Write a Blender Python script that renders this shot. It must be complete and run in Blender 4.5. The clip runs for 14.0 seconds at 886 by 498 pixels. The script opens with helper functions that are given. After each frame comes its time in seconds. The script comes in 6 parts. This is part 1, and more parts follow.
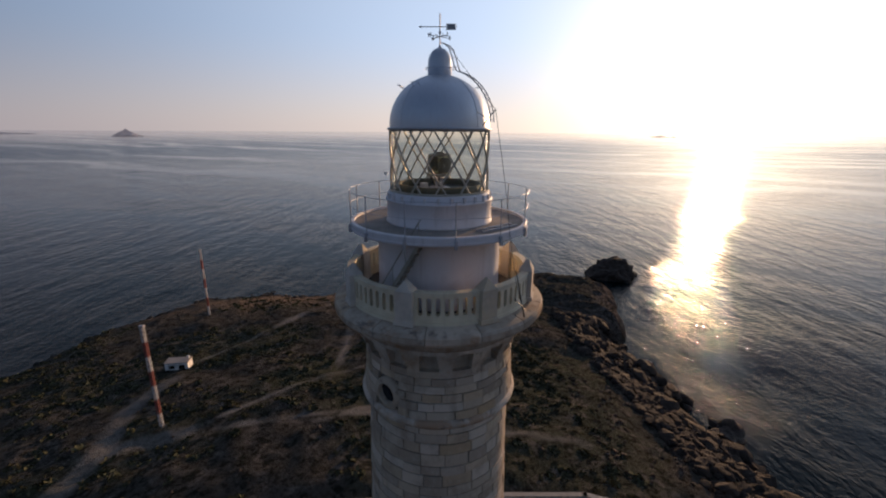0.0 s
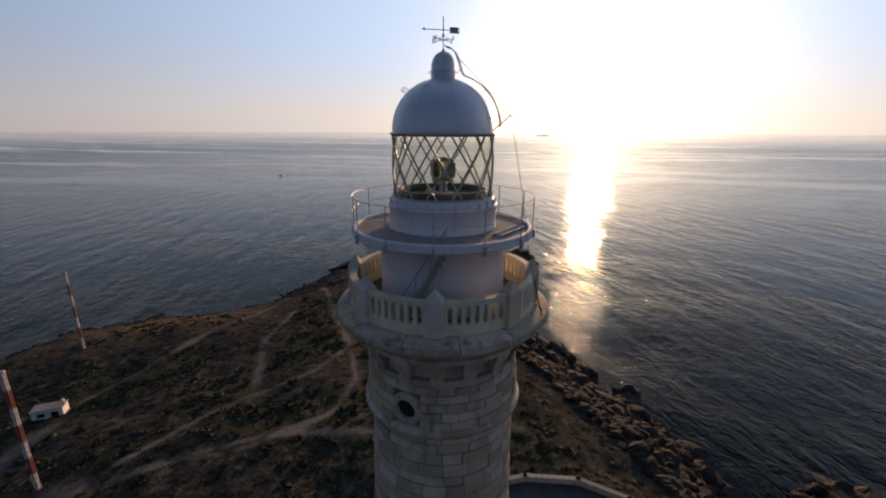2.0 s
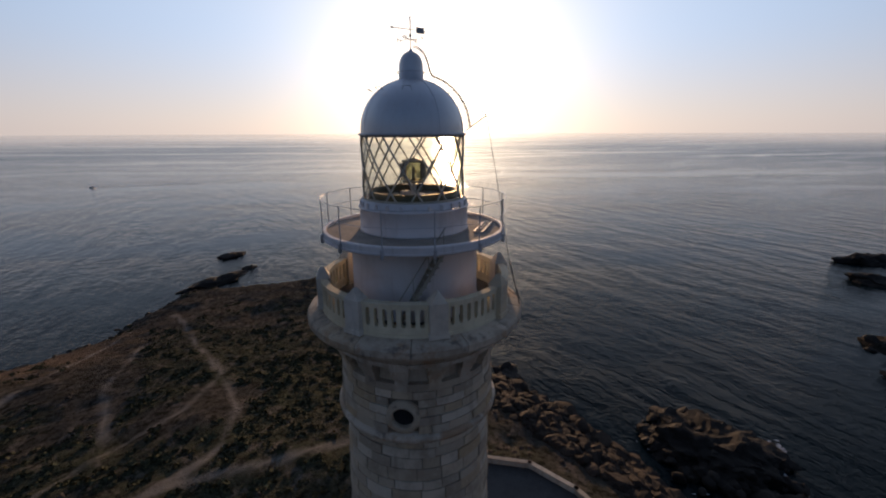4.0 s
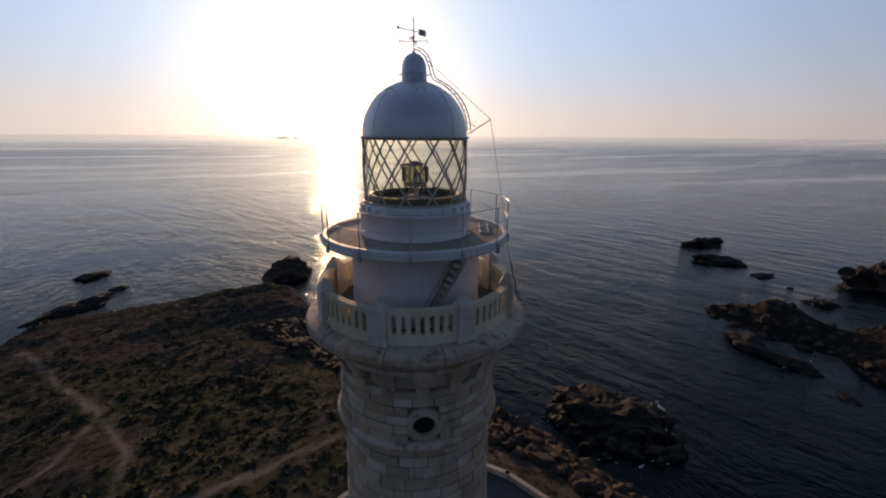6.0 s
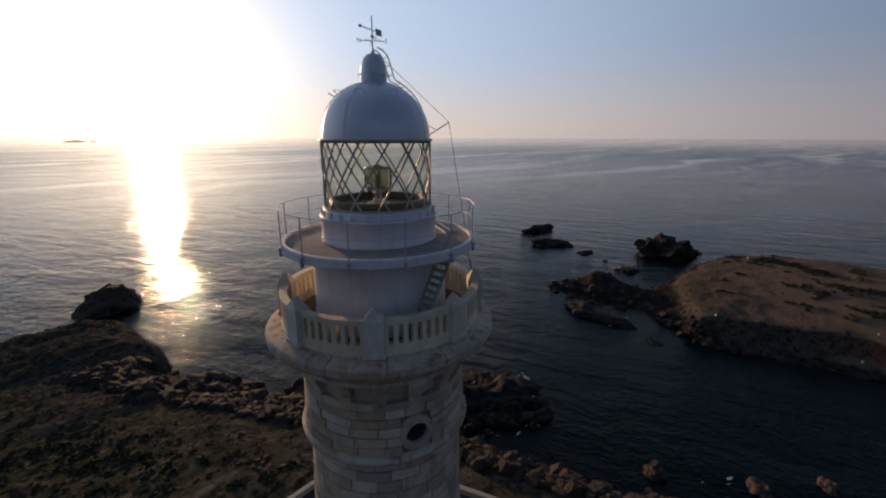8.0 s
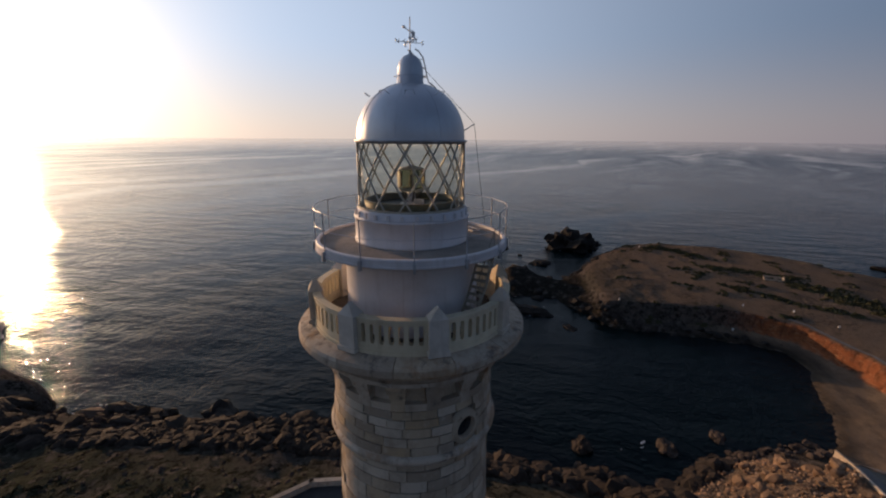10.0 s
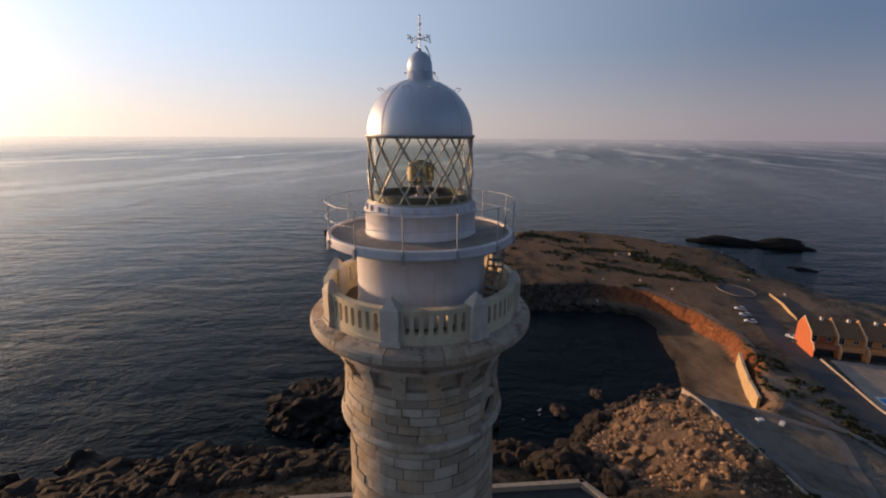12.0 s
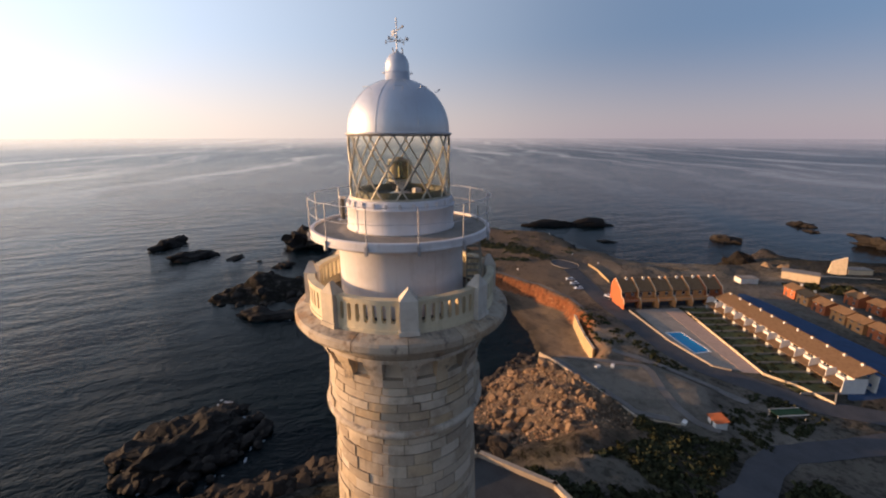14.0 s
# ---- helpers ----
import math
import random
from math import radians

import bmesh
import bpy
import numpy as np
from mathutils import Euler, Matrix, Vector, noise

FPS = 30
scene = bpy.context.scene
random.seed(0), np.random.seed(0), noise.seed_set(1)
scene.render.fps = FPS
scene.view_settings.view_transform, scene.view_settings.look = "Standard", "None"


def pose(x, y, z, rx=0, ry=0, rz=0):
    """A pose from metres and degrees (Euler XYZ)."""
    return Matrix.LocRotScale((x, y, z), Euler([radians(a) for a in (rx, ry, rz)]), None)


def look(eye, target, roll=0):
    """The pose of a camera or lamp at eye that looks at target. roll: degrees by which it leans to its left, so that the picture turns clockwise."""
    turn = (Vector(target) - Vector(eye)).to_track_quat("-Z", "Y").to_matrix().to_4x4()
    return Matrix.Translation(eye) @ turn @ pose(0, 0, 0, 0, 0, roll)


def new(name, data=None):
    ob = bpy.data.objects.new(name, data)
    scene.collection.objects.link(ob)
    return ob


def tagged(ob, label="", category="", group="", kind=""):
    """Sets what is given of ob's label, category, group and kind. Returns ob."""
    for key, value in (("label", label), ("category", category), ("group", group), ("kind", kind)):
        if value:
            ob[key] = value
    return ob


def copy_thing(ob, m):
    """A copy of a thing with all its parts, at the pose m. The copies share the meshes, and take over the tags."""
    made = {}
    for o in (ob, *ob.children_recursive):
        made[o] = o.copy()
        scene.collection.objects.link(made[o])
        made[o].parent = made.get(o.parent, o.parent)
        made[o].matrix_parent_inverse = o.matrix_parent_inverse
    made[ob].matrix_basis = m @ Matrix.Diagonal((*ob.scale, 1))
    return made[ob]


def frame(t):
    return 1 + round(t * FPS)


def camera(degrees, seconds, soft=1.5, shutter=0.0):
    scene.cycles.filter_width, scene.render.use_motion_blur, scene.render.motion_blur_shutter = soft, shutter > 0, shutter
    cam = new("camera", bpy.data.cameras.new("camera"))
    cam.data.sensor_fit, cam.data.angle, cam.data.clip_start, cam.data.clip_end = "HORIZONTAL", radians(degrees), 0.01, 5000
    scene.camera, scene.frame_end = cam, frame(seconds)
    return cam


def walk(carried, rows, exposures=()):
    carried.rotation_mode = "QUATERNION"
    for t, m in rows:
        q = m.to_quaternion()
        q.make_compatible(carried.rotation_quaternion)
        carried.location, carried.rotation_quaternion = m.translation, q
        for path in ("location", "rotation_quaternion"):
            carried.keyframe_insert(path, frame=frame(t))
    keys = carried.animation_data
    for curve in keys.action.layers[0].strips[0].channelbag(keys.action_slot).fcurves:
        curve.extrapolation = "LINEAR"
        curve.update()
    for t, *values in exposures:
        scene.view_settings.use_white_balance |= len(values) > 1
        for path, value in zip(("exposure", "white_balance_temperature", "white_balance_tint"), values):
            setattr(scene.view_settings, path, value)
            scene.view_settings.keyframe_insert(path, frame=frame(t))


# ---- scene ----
cam = camera(92.9, 14.0, soft=2.1)
PATH = [
    (0, (-0.576, -17.033, 82.189), (-0.492, -15.11, 81.646), 0.4),
    (0.5, (-1.57, -16.88, 82.206), (-1.36, -14.966, 81.662), 0.3),
    (1, (-2.591, -16.65, 82.226), (-2.257, -14.753, 81.686), 0.3),
    (1.5, (-3.542, -16.404, 82.284), (-3.115, -14.526, 81.743), 0.2),
    (2, (-4.572, -16.052, 82.354), (-4.043, -14.201, 81.812), 0.2),
    (2.5, (-5.535, -15.747, 82.363), (-4.889, -13.933, 81.822), 0.1),
    (3, (-6.56, -15.359, 82.329), (-5.751, -13.609, 81.795), 0.2),
    (3.2, (-7.011, -15.143, 82.351), (-6.129, -13.43, 81.816), 0.0),
    (5.5, (-10.81, -12.169, 82.309), (-9.444, -10.807, 81.78), 0.5),
    (6, (-11.599, -11.415, 82.357), (-10.137, -10.156, 81.83), 0.4),
    (6.5, (-12.232, -10.597, 82.368), (-10.649, -9.493, 81.844), 0.4),
    (7, (-12.853, -9.719, 82.413), (-11.163, -8.786, 81.892), 0.2),
    (7.5, (-13.349, -8.846, 82.389), (-11.592, -8.043, 81.87), 0.2),
    (8, (-13.818, -7.806, 82.372), (-12.011, -7.123, 81.854), 0.1),
    (8.2, (-13.981, -7.425, 82.358), (-12.158, -6.783, 81.843), 0.1),
    (10.5, (-15.681, -2.371, 82.363), (-13.758, -2.181, 81.848), 0.5),
    (11, (-15.901, -1.158, 82.358), (-13.971, -1.084, 81.841), 0.5),
    (11.5, (-16.017, 0.031, 82.278), (-14.087, -0.041, 81.758), 0.6),
    (12, (-16.098, 1.309, 82.233), (-14.184, 1.049, 81.715), 0.4),
    (12.5, (-16.138, 2.518, 82.256), (-14.257, 2.078, 81.737), 0.3),
    (13, (-15.969, 3.82, 82.16), (-14.144, 3.187, 81.64), 0.2),
    (13.5, (-15.791, 5.07, 82.115), (-14.03, 4.279, 81.595), 0.2),
    (14, (-15.579, 6.481, 82.148), (-13.879, 5.564, 81.63), 0.0),
]
walk(cam, [(t, look(eye, target, roll)) for t, eye, target, roll in PATH],
     exposures=[(0, 0.14, 5700, 10), (3, 0, 5700, 10), (5.5, -0.05, 5700, 10), (8, -0.15, 5700, 10), (10.5, -0.06, 5800, 10), (12.5, 0.40, 6000, 10), (14, 0.80, 6200, 10)])

# ---------------------------------------------------------------- sky, sun, exposure
SUN_TURN, SUN_UP = 35.4, 5.3          # degrees clockwise from +y, above the horizon
world = bpy.data.worlds.new("sky")
scene.world = world
world.use_nodes = True
wt = world.node_tree
sky = wt.nodes.new("ShaderNodeTexSky")
sky.sky_type, sky.sun_disc = "NISHITA", False
sky.sun_elevation, sky.sun_rotation = radians(SUN_UP), radians(SUN_TURN)
sky.altitude, sky.air_density, sky.dust_density, sky.ozone_density = 80, 1.0, 0.9, 2.2
# haze that thickens towards the horizon and glows towards the sun
where = wt.nodes.new("ShaderNodeTexCoord")
split = wt.nodes.new("ShaderNodeSeparateXYZ")
wt.links.new(where.outputs["Generated"], split.inputs[0])
high = wt.nodes.new("ShaderNodeMapRange")
high.interpolation_type = "SMOOTHERSTEP"
high.inputs["From Min"].default_value, high.inputs["From Max"].default_value = -0.03, 0.50
high.inputs["To Min"].default_value, high.inputs["To Max"].default_value = 0.90, 0.80
wt.links.new(split.outputs["Z"], high.inputs["Value"])
towards = wt.nodes.new("ShaderNodeVectorMath")
towards.operation = "DOT_PRODUCT"
towards.inputs[1].default_value = (math.cos(radians(SUN_UP)) * math.sin(radians(SUN_TURN)), math.cos(radians(SUN_UP)) * math.cos(radians(SUN_TURN)), math.sin(radians(SUN_UP)))
wt.links.new(where.outputs["Generated"], towards.inputs[0])
glow = wt.nodes.new("ShaderNodeMath")
glow.operation, glow.use_clamp = "MULTIPLY_ADD", True
glow.inputs[1].default_value, glow.inputs[2].default_value = 1.6, -0.6
wt.links.new(towards.outputs["Value"], glow.inputs[0])
forward = wt.nodes.new("ShaderNodeMath")
forward.operation, forward.inputs[1].default_value = "POWER", 21.0
wt.links.new(glow.outputs[0], forward.inputs[0])
tone = wt.nodes.new("ShaderNodeMix")
tone.data_type = "RGBA"
wt.links.new(forward.outputs[0], tone.inputs["Factor"])
side = wt.nodes.new("ShaderNodeMath")
side.operation, side.inputs[1].default_value, side.inputs[2].default_value = "MULTIPLY_ADD", 0.5, 0.5
wt.links.new(towards.outputs["Value"], side.inputs[0])
broad = wt.nodes.new("ShaderNodeMath")
broad.operation, broad.inputs[1].default_value = "POWER", 2.6
wt.links.new(side.outputs[0], broad.inputs[0])
def blend(fac, ca, cb):
    n = wt.nodes.new("ShaderNodeMix")
    n.data_type = "RGBA"
    wt.links.new(fac, n.inputs["Factor"])
    for k, c in (("A", ca), ("B", cb)):
        if isinstance(c, tuple):
            n.inputs[k].default_value = (*c, 1.0)
        else:
            wt.links.new(c, n.inputs[k])
    return n.outputs["Result"]


# peach near the horizon, blue above it, both brighter on the sun's side
band = wt.nodes.new("ShaderNodeMapRange")
band.interpolation_type = "SMOOTHSTEP"
band.inputs["From Min"].default_value, band.inputs["From Max"].default_value = -0.02, 0.21
wt.links.new(split.outputs["Z"], band.inputs["Value"])
spread = wt.nodes.new("ShaderNodeMath")
spread.operation, spread.inputs[1].default_value = "POWER", 2.6
wt.links.new(side.outputs[0], spread.inputs[0])
low_sky = blend(spread.outputs[0], (1.50, 1.28, 1.45), (6.8, 5.4, 4.3))
high_sky = blend(broad.outputs[0], (0.36, 0.55, 0.96), (5.3, 5.7, 6.4))
# the sky opposite the sun is a little brighter again, pink below and blue above
away = wt.nodes.new("ShaderNodeMath")
away.operation, away.use_clamp = "MULTIPLY", True
away.inputs[1].default_value = -1.5
wt.links.new(towards.outputs["Value"], away.inputs[0])
low_sky = blend(away.outputs[0], low_sky, (1.85, 1.52, 1.66))
high_sky = blend(away.outputs[0], high_sky, (0.72, 1.02, 1.62))
# towards the zenith the sky darkens
dome_band = wt.nodes.new("ShaderNodeMapRange")
dome_band.interpolation_type = "SMOOTHSTEP"
dome_band.inputs["From Min"].default_value, dome_band.inputs["From Max"].default_value = 0.26, 0.75
wt.links.new(split.outputs["Z"], dome_band.inputs["Value"])
high_sky = blend(dome_band.outputs[0], high_sky, blend(broad.outputs[0], (0.30, 0.40, 0.72), (2.6, 3.1, 4.2)))
wt.links.new(blend(band.outputs[0], low_sky, high_sky), tone.inputs["A"])
tone.inputs["B"].default_value = (14.5, 11.4, 8.6, 1.0)
haze = wt.nodes.new("ShaderNodeMix")
haze.data_type = "RGBA"
wt.links.new(high.outputs[0], haze.inputs["Factor"])
wt.links.new(sky.outputs[0], haze.inputs["A"])
wt.links.new(tone.outputs["Result"], haze.inputs["B"])
# the bright aureole close round the sun
close = wt.nodes.new("ShaderNodeMath")
close.operation, close.use_clamp = "MAXIMUM", False
close.inputs[1].default_value = 0.0
wt.links.new(towards.outputs["Value"], close.inputs[0])
ring = wt.nodes.new("ShaderNodeMath")
ring.operation, ring.inputs[1].default_value = "POWER", 160.0
wt.links.new(close.outputs[0], ring.inputs[0])
aureole = wt.nodes.new("ShaderNodeMix")
aureole.data_type, aureole.blend_type = "RGBA", "ADD"
aureole.inputs["B"].default_value = (8.0, 5.8, 3.7, 1.0)
wt.links.new(ring.outputs[0], aureole.inputs["Factor"])
wt.links.new(haze.outputs["Result"], aureole.inputs["A"])
wt.links.new(aureole.outputs["Result"], wt.nodes["Background"].inputs[0])
wt.nodes["Background"].inputs[1].default_value = 0.148
sun = new("sun", bpy.data.lights.new("sun", "SUN"))
sun.data.energy, sun.data.angle, sun.data.color = 4.8, radians(0.6), (1.0, 0.57, 0.27)
su, sr = radians(SUN_UP), radians(SUN_TURN)
sun.matrix_world = look((0, 0, 0), (-math.cos(su) * math.sin(sr), -math.cos(su) * math.cos(sr), -math.sin(su)))
sun.location = (300, 420, 300)


# ---------------------------------------------------------------- materials
def rgba(c):
    return (*c, 1.0)


class Mat:
    """A small builder for node materials."""

    def __init__(self, name, base, rough=0.8, metal=0.0, spec=0.5):
        self.m = bpy.data.materials.new(name)
        self.m.use_nodes = True
        self.t = self.m.node_tree
        self.b = self.t.nodes["Principled BSDF"]
        self.b.inputs["Base Color"].default_value = rgba(base)
        self.b.inputs["Roughness"].default_value = rough
        self.b.inputs["Metallic"].default_value = metal
        self.b.inputs["Specular IOR Level"].default_value = spec
        self.col = base
        self.co = self.t.nodes.new("ShaderNodeNewGeometry").outputs["Position"]

    def node(self, kind, **values):
        n = self.t.nodes.new(kind)
        for k, v in values.items():
            n.inputs[k.replace("_", " ")].default_value = v
        return n

    def link(self, a, b):
        self.t.links.new(a, b)

    def noise(self, scale, detail=4.0, rough=0.55, stretch=None, vec=None):
        n = self.node("ShaderNodeTexNoise", Scale=scale, Detail=detail, Roughness=rough)
        src = vec or self.co
        if stretch:
            mp = self.node("ShaderNodeMapping")
            mp.inputs["Scale"].default_value = stretch
            self.link(src, mp.inputs["Vector"])
            src = mp.outputs[0]
        self.link(src, n.inputs["Vector"])
        return n.outputs["Fac"]

    def ramp(self, fac, lo, hi):
        r = self.node("ShaderNodeMapRange")
        r.inputs["From Min"].default_value, r.inputs["From Max"].default_value = lo, hi
        self.link(fac, r.inputs["Value"])
        return r.outputs[0]

    def attr(self, name):
        a = self.t.nodes.new("ShaderNodeAttribute")
        a.attribute_name = name
        return a.outputs["Fac"]

    def per_object(self):
        return self.t.nodes.new("ShaderNodeObjectInfo").outputs["Random"]

    def per_island(self):
        return self.t.nodes.new("ShaderNodeNewGeometry").outputs["Random Per Island"]

    def math(self, op, a, b):
        n = self.t.nodes.new("ShaderNodeMath")
        n.operation = op
        for i, v in enumerate((a, b)):
            if isinstance(v, (int, float)):
                n.inputs[i].default_value = v
            else:
                self.link(v, n.inputs[i])
        return n.outputs[0]

    def mix(self, fac, colour, strength=1.0):
        """Mixes a colour over what stands so far, by a factor."""
        n = self.t.nodes.new("ShaderNodeMix")
        n.data_type = "RGBA"
        if strength != 1.0:
            fac = self.math("MULTIPLY", fac, strength)
        self.link(fac, n.inputs["Factor"])
        base = self.b.inputs["Base Color"]
        if base.is_linked:
            self.link(base.links[0].from_socket, n.inputs["A"])
        else:
            n.inputs["A"].default_value = base.default_value
        n.inputs["B"].default_value = rgba(colour)
        self.link(n.outputs["Result"], base)
        return self

    def bump(self, height, strength=0.4, distance=0.05):
        n = self.node("ShaderNodeBump", Strength=strength, Distance=distance)
        self.link(height, n.inputs["Height"])
        inp = self.b.inputs["Normal"]
        if inp.is_linked:
            self.link(inp.links[0].from_socket, n.inputs["Normal"])
        self.link(n.outputs[0], inp)
        return self


def sea_material():
    k = Mat("sea_water", (0.0005, 0.0042, 0.0054), 0.1, 0.0, 0.10)
    k.b.inputs["IOR"].default_value = 1.333
    # the crests run along y, a little askew
    turn = k.node("ShaderNodeMapping")
    turn.inputs["Rotation"].default_value = (0.0, 0.0, radians(4))
    k.link(k.co, turn.inputs["Vector"])
    bend = k.node("ShaderNodeTexNoise", Scale=0.03, Detail=2.0)
    k.link(k.co, bend.inputs["Vector"])
    sway = k.node("ShaderNodeVectorMath")
    sway.operation = "MULTIPLY_ADD"
    sway.inputs[1].default_value = (9.0, 9.0, 0.0)
    k.link(bend.outputs["Color"], sway.inputs[0])
    k.link(turn.outputs[0], sway.inputs[2])
    crests = sway.outputs[0]
    swell = k.noise(0.055, 2.0, 0.5, (1.5, 0.42, 1.0), crests)
    chop = k.noise(0.22, 2.0, 0.5, (1.2, 0.70, 1.0), crests)
    ripple = k.noise(0.75, 2.0, 0.5, (1.1, 0.75, 1.0), crests)
    # long smooth slicks, drawn out by the drift
    drift = k.node("ShaderNodeTexNoise", Scale=0.0022, Detail=3.0)
    k.link(k.co, drift.inputs["Vector"])
    warp = k.node("ShaderNodeVectorMath")
    warp.operation = "MULTIPLY_ADD"
    warp.inputs[1].default_value = (420.0, 420.0, 0.0)
    k.link(drift.outputs["Color"], warp.inputs[0])
    k.link(k.co, warp.inputs[2])
    streaks = k.node("ShaderNodeMapping")
    streaks.inputs["Rotation"].default_value = (0.0, 0.0, radians(25))
    k.link(warp.outputs[0], streaks.inputs["Vector"])
    broad_slick = k.ramp(k.noise(0.0030, 3.0, 0.5, (0.20, 2.6, 1.0), streaks.outputs[0]), 0.50, 0.66)
    fine_slick = k.ramp(k.noise(0.012, 3.0, 0.5, (0.16, 2.2, 1.0), streaks.outputs[0]), 0.52, 0.70)
    slick = k.math("MAXIMUM", broad_slick, k.math("MULTIPLY", fine_slick, 0.6))
    ruffled = k.math("SUBTRACT", 1.0, k.math("MULTIPLY", slick, 0.8))
    gusts = k.math("ADD", k.math("MULTIPLY", k.ramp(k.noise(0.011, 3.0), 0.35, 0.65), 0.6), 0.55)
    ruffled = k.math("MULTIPLY", ruffled, gusts)
    span = k.node("ShaderNodeVectorMath")
    span.operation = "LENGTH"
    k.link(k.co, span.inputs[0])
    near = k.math("ADD", 1.0, k.math("MULTIPLY", k.ramp(span.outputs["Value"], 420.0, 160.0), 0.5))
    ripple = k.math("MULTIPLY", ripple, near)
    wavelet = k.math("MULTIPLY", k.noise(2.3, 2.0, 0.6, (1.0, 0.8, 1.0), crests), k.ramp(span.outputs["Value"], 380.0, 120.0))
    for height, strength, distance in ((swell, 0.7, 2.2), (chop, 0.9, 0.70), (ripple, 0.95, 0.29), (wavelet, 0.9, 0.20)):
        k.bump(height, strength, distance)
        k.link(k.math("MULTIPLY", ruffled, strength), k.b.inputs["Normal"].links[0].from_node.inputs["Strength"])
    open_sea = k.math("MULTIPLY", k.ramp(span.outputs["Value"], 260.0, 1900.0), 0.19)
    open_sea = k.math("MULTIPLY", open_sea, k.math("SUBTRACT", 1.0, k.math("MULTIPLY", slick, 0.75)))
    k.link(k.math("ADD", open_sea, 0.03), k.b.inputs["Roughness"])
    k.mix(k.ramp(k.noise(0.02, 3.0), 0.45, 0.75), (0.0006, 0.0036, 0.0056))
    # distance haze put into alpha: the far water turns see-through towards the rim
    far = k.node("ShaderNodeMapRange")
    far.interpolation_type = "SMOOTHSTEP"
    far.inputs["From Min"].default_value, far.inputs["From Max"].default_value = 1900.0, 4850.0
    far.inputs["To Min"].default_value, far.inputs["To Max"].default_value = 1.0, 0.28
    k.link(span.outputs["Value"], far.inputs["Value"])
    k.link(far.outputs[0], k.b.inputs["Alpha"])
    return k.m


def stone_material(name, base, dark, light, per="object", rough=0.85, rust=0.0):
    k = Mat(name, base, rough, 0.0, 0.3)
    rnd = k.per_object() if per == "object" else k.per_island()
    k.mix(k.ramp(rnd, 0.25, 1.0), light, strength=0.9)
    k.mix(k.ramp(k.math("FRACT", k.math("MULTIPLY", rnd, 7.31), 0), 0.5, 1.0), dark, strength=0.75)
    k.mix(k.ramp(k.math("FRACT", k.math("MULTIPLY", rnd, 3.77), 0), 0.6, 1.0), (base[0] * 1.05, base[1] * 0.92, base[2] * 0.70), strength=0.8)
    k.mix(k.ramp(k.noise(1.1, 5.0, 0.65), 0.47, 0.68), dark, strength=0.7)
    k.mix(k.ramp(k.noise(5.0, 4.0), 0.55, 0.8), light, strength=0.5)
    k.mix(k.ramp(k.noise(0.7, 4.0, 0.6, (3.0, 3.0, 0.35)), 0.56, 0.75), (dark[0] * 0.6, dark[1] * 0.58, dark[2] * 0.55), strength=0.5)
    if rust:
        k.mix(k.ramp(k.noise(0.8, 5.0, 0.7, (1.0, 1.0, 0.8)), 0.54, 0.64), (0.30, 0.175, 0.085), strength=rust)
        k.mix(k.ramp(k.noise(1.9, 5.0, 0.7), 0.56, 0.66), (0.10, 0.082, 0.070), strength=rust)
    k.mix(k.ramp(k.noise(22.0, 4.0, 0.7), 0.58, 0.72), dark, strength=0.4)
    k.bump(k.noise(3.0, 5.0, 0.65), 0.5, 0.05)
    k.bump(k.noise(9.0, 5.0, 0.65), 0.5, 0.03)
    k.bump(k.noise(40.0, 3.0), 0.3, 0.006)
    return k.m


def paint_material(name, base, dirt, rough=0.55, metal=0.0, streak=0.5):
    k = Mat(name, base, rough, metal, 0.4)
    k.mix(k.ramp(k.noise(0.9, 5.0, 0.65), 0.48, 0.75), dirt, strength=0.45)
    k.mix(k.ramp(k.noise(1.6, 4.0, 0.6, (4.0, 4.0, 0.25)), 0.55, 0.78), dirt, strength=streak)
    k.mix(k.ramp(k.noise(14.0, 4.0), 0.62, 0.75), dirt, strength=0.35)
    k.bump(k.noise(6.0, 4.0), 0.2, 0.02)
    return k.m


def plain_material(name, base, rough=0.7, metal=0.0, vary=0.25, scale=3.0):
    k = Mat(name, base, rough, metal, 0.4 if rough < 0.65 else 0.08)
    k.mix(k.ramp(k.noise(scale, 4.0), 0.4, 0.75), tuple(c * (1 - vary) for c in base))
    k.mix(k.ramp(k.noise(scale * 6, 3.0), 0.5, 0.8), tuple(min(1, c * (1 + vary)) for c in base), strength=0.6)
    k.bump(k.noise(scale * 5, 3.0), 0.25, 0.01)
    return k.m


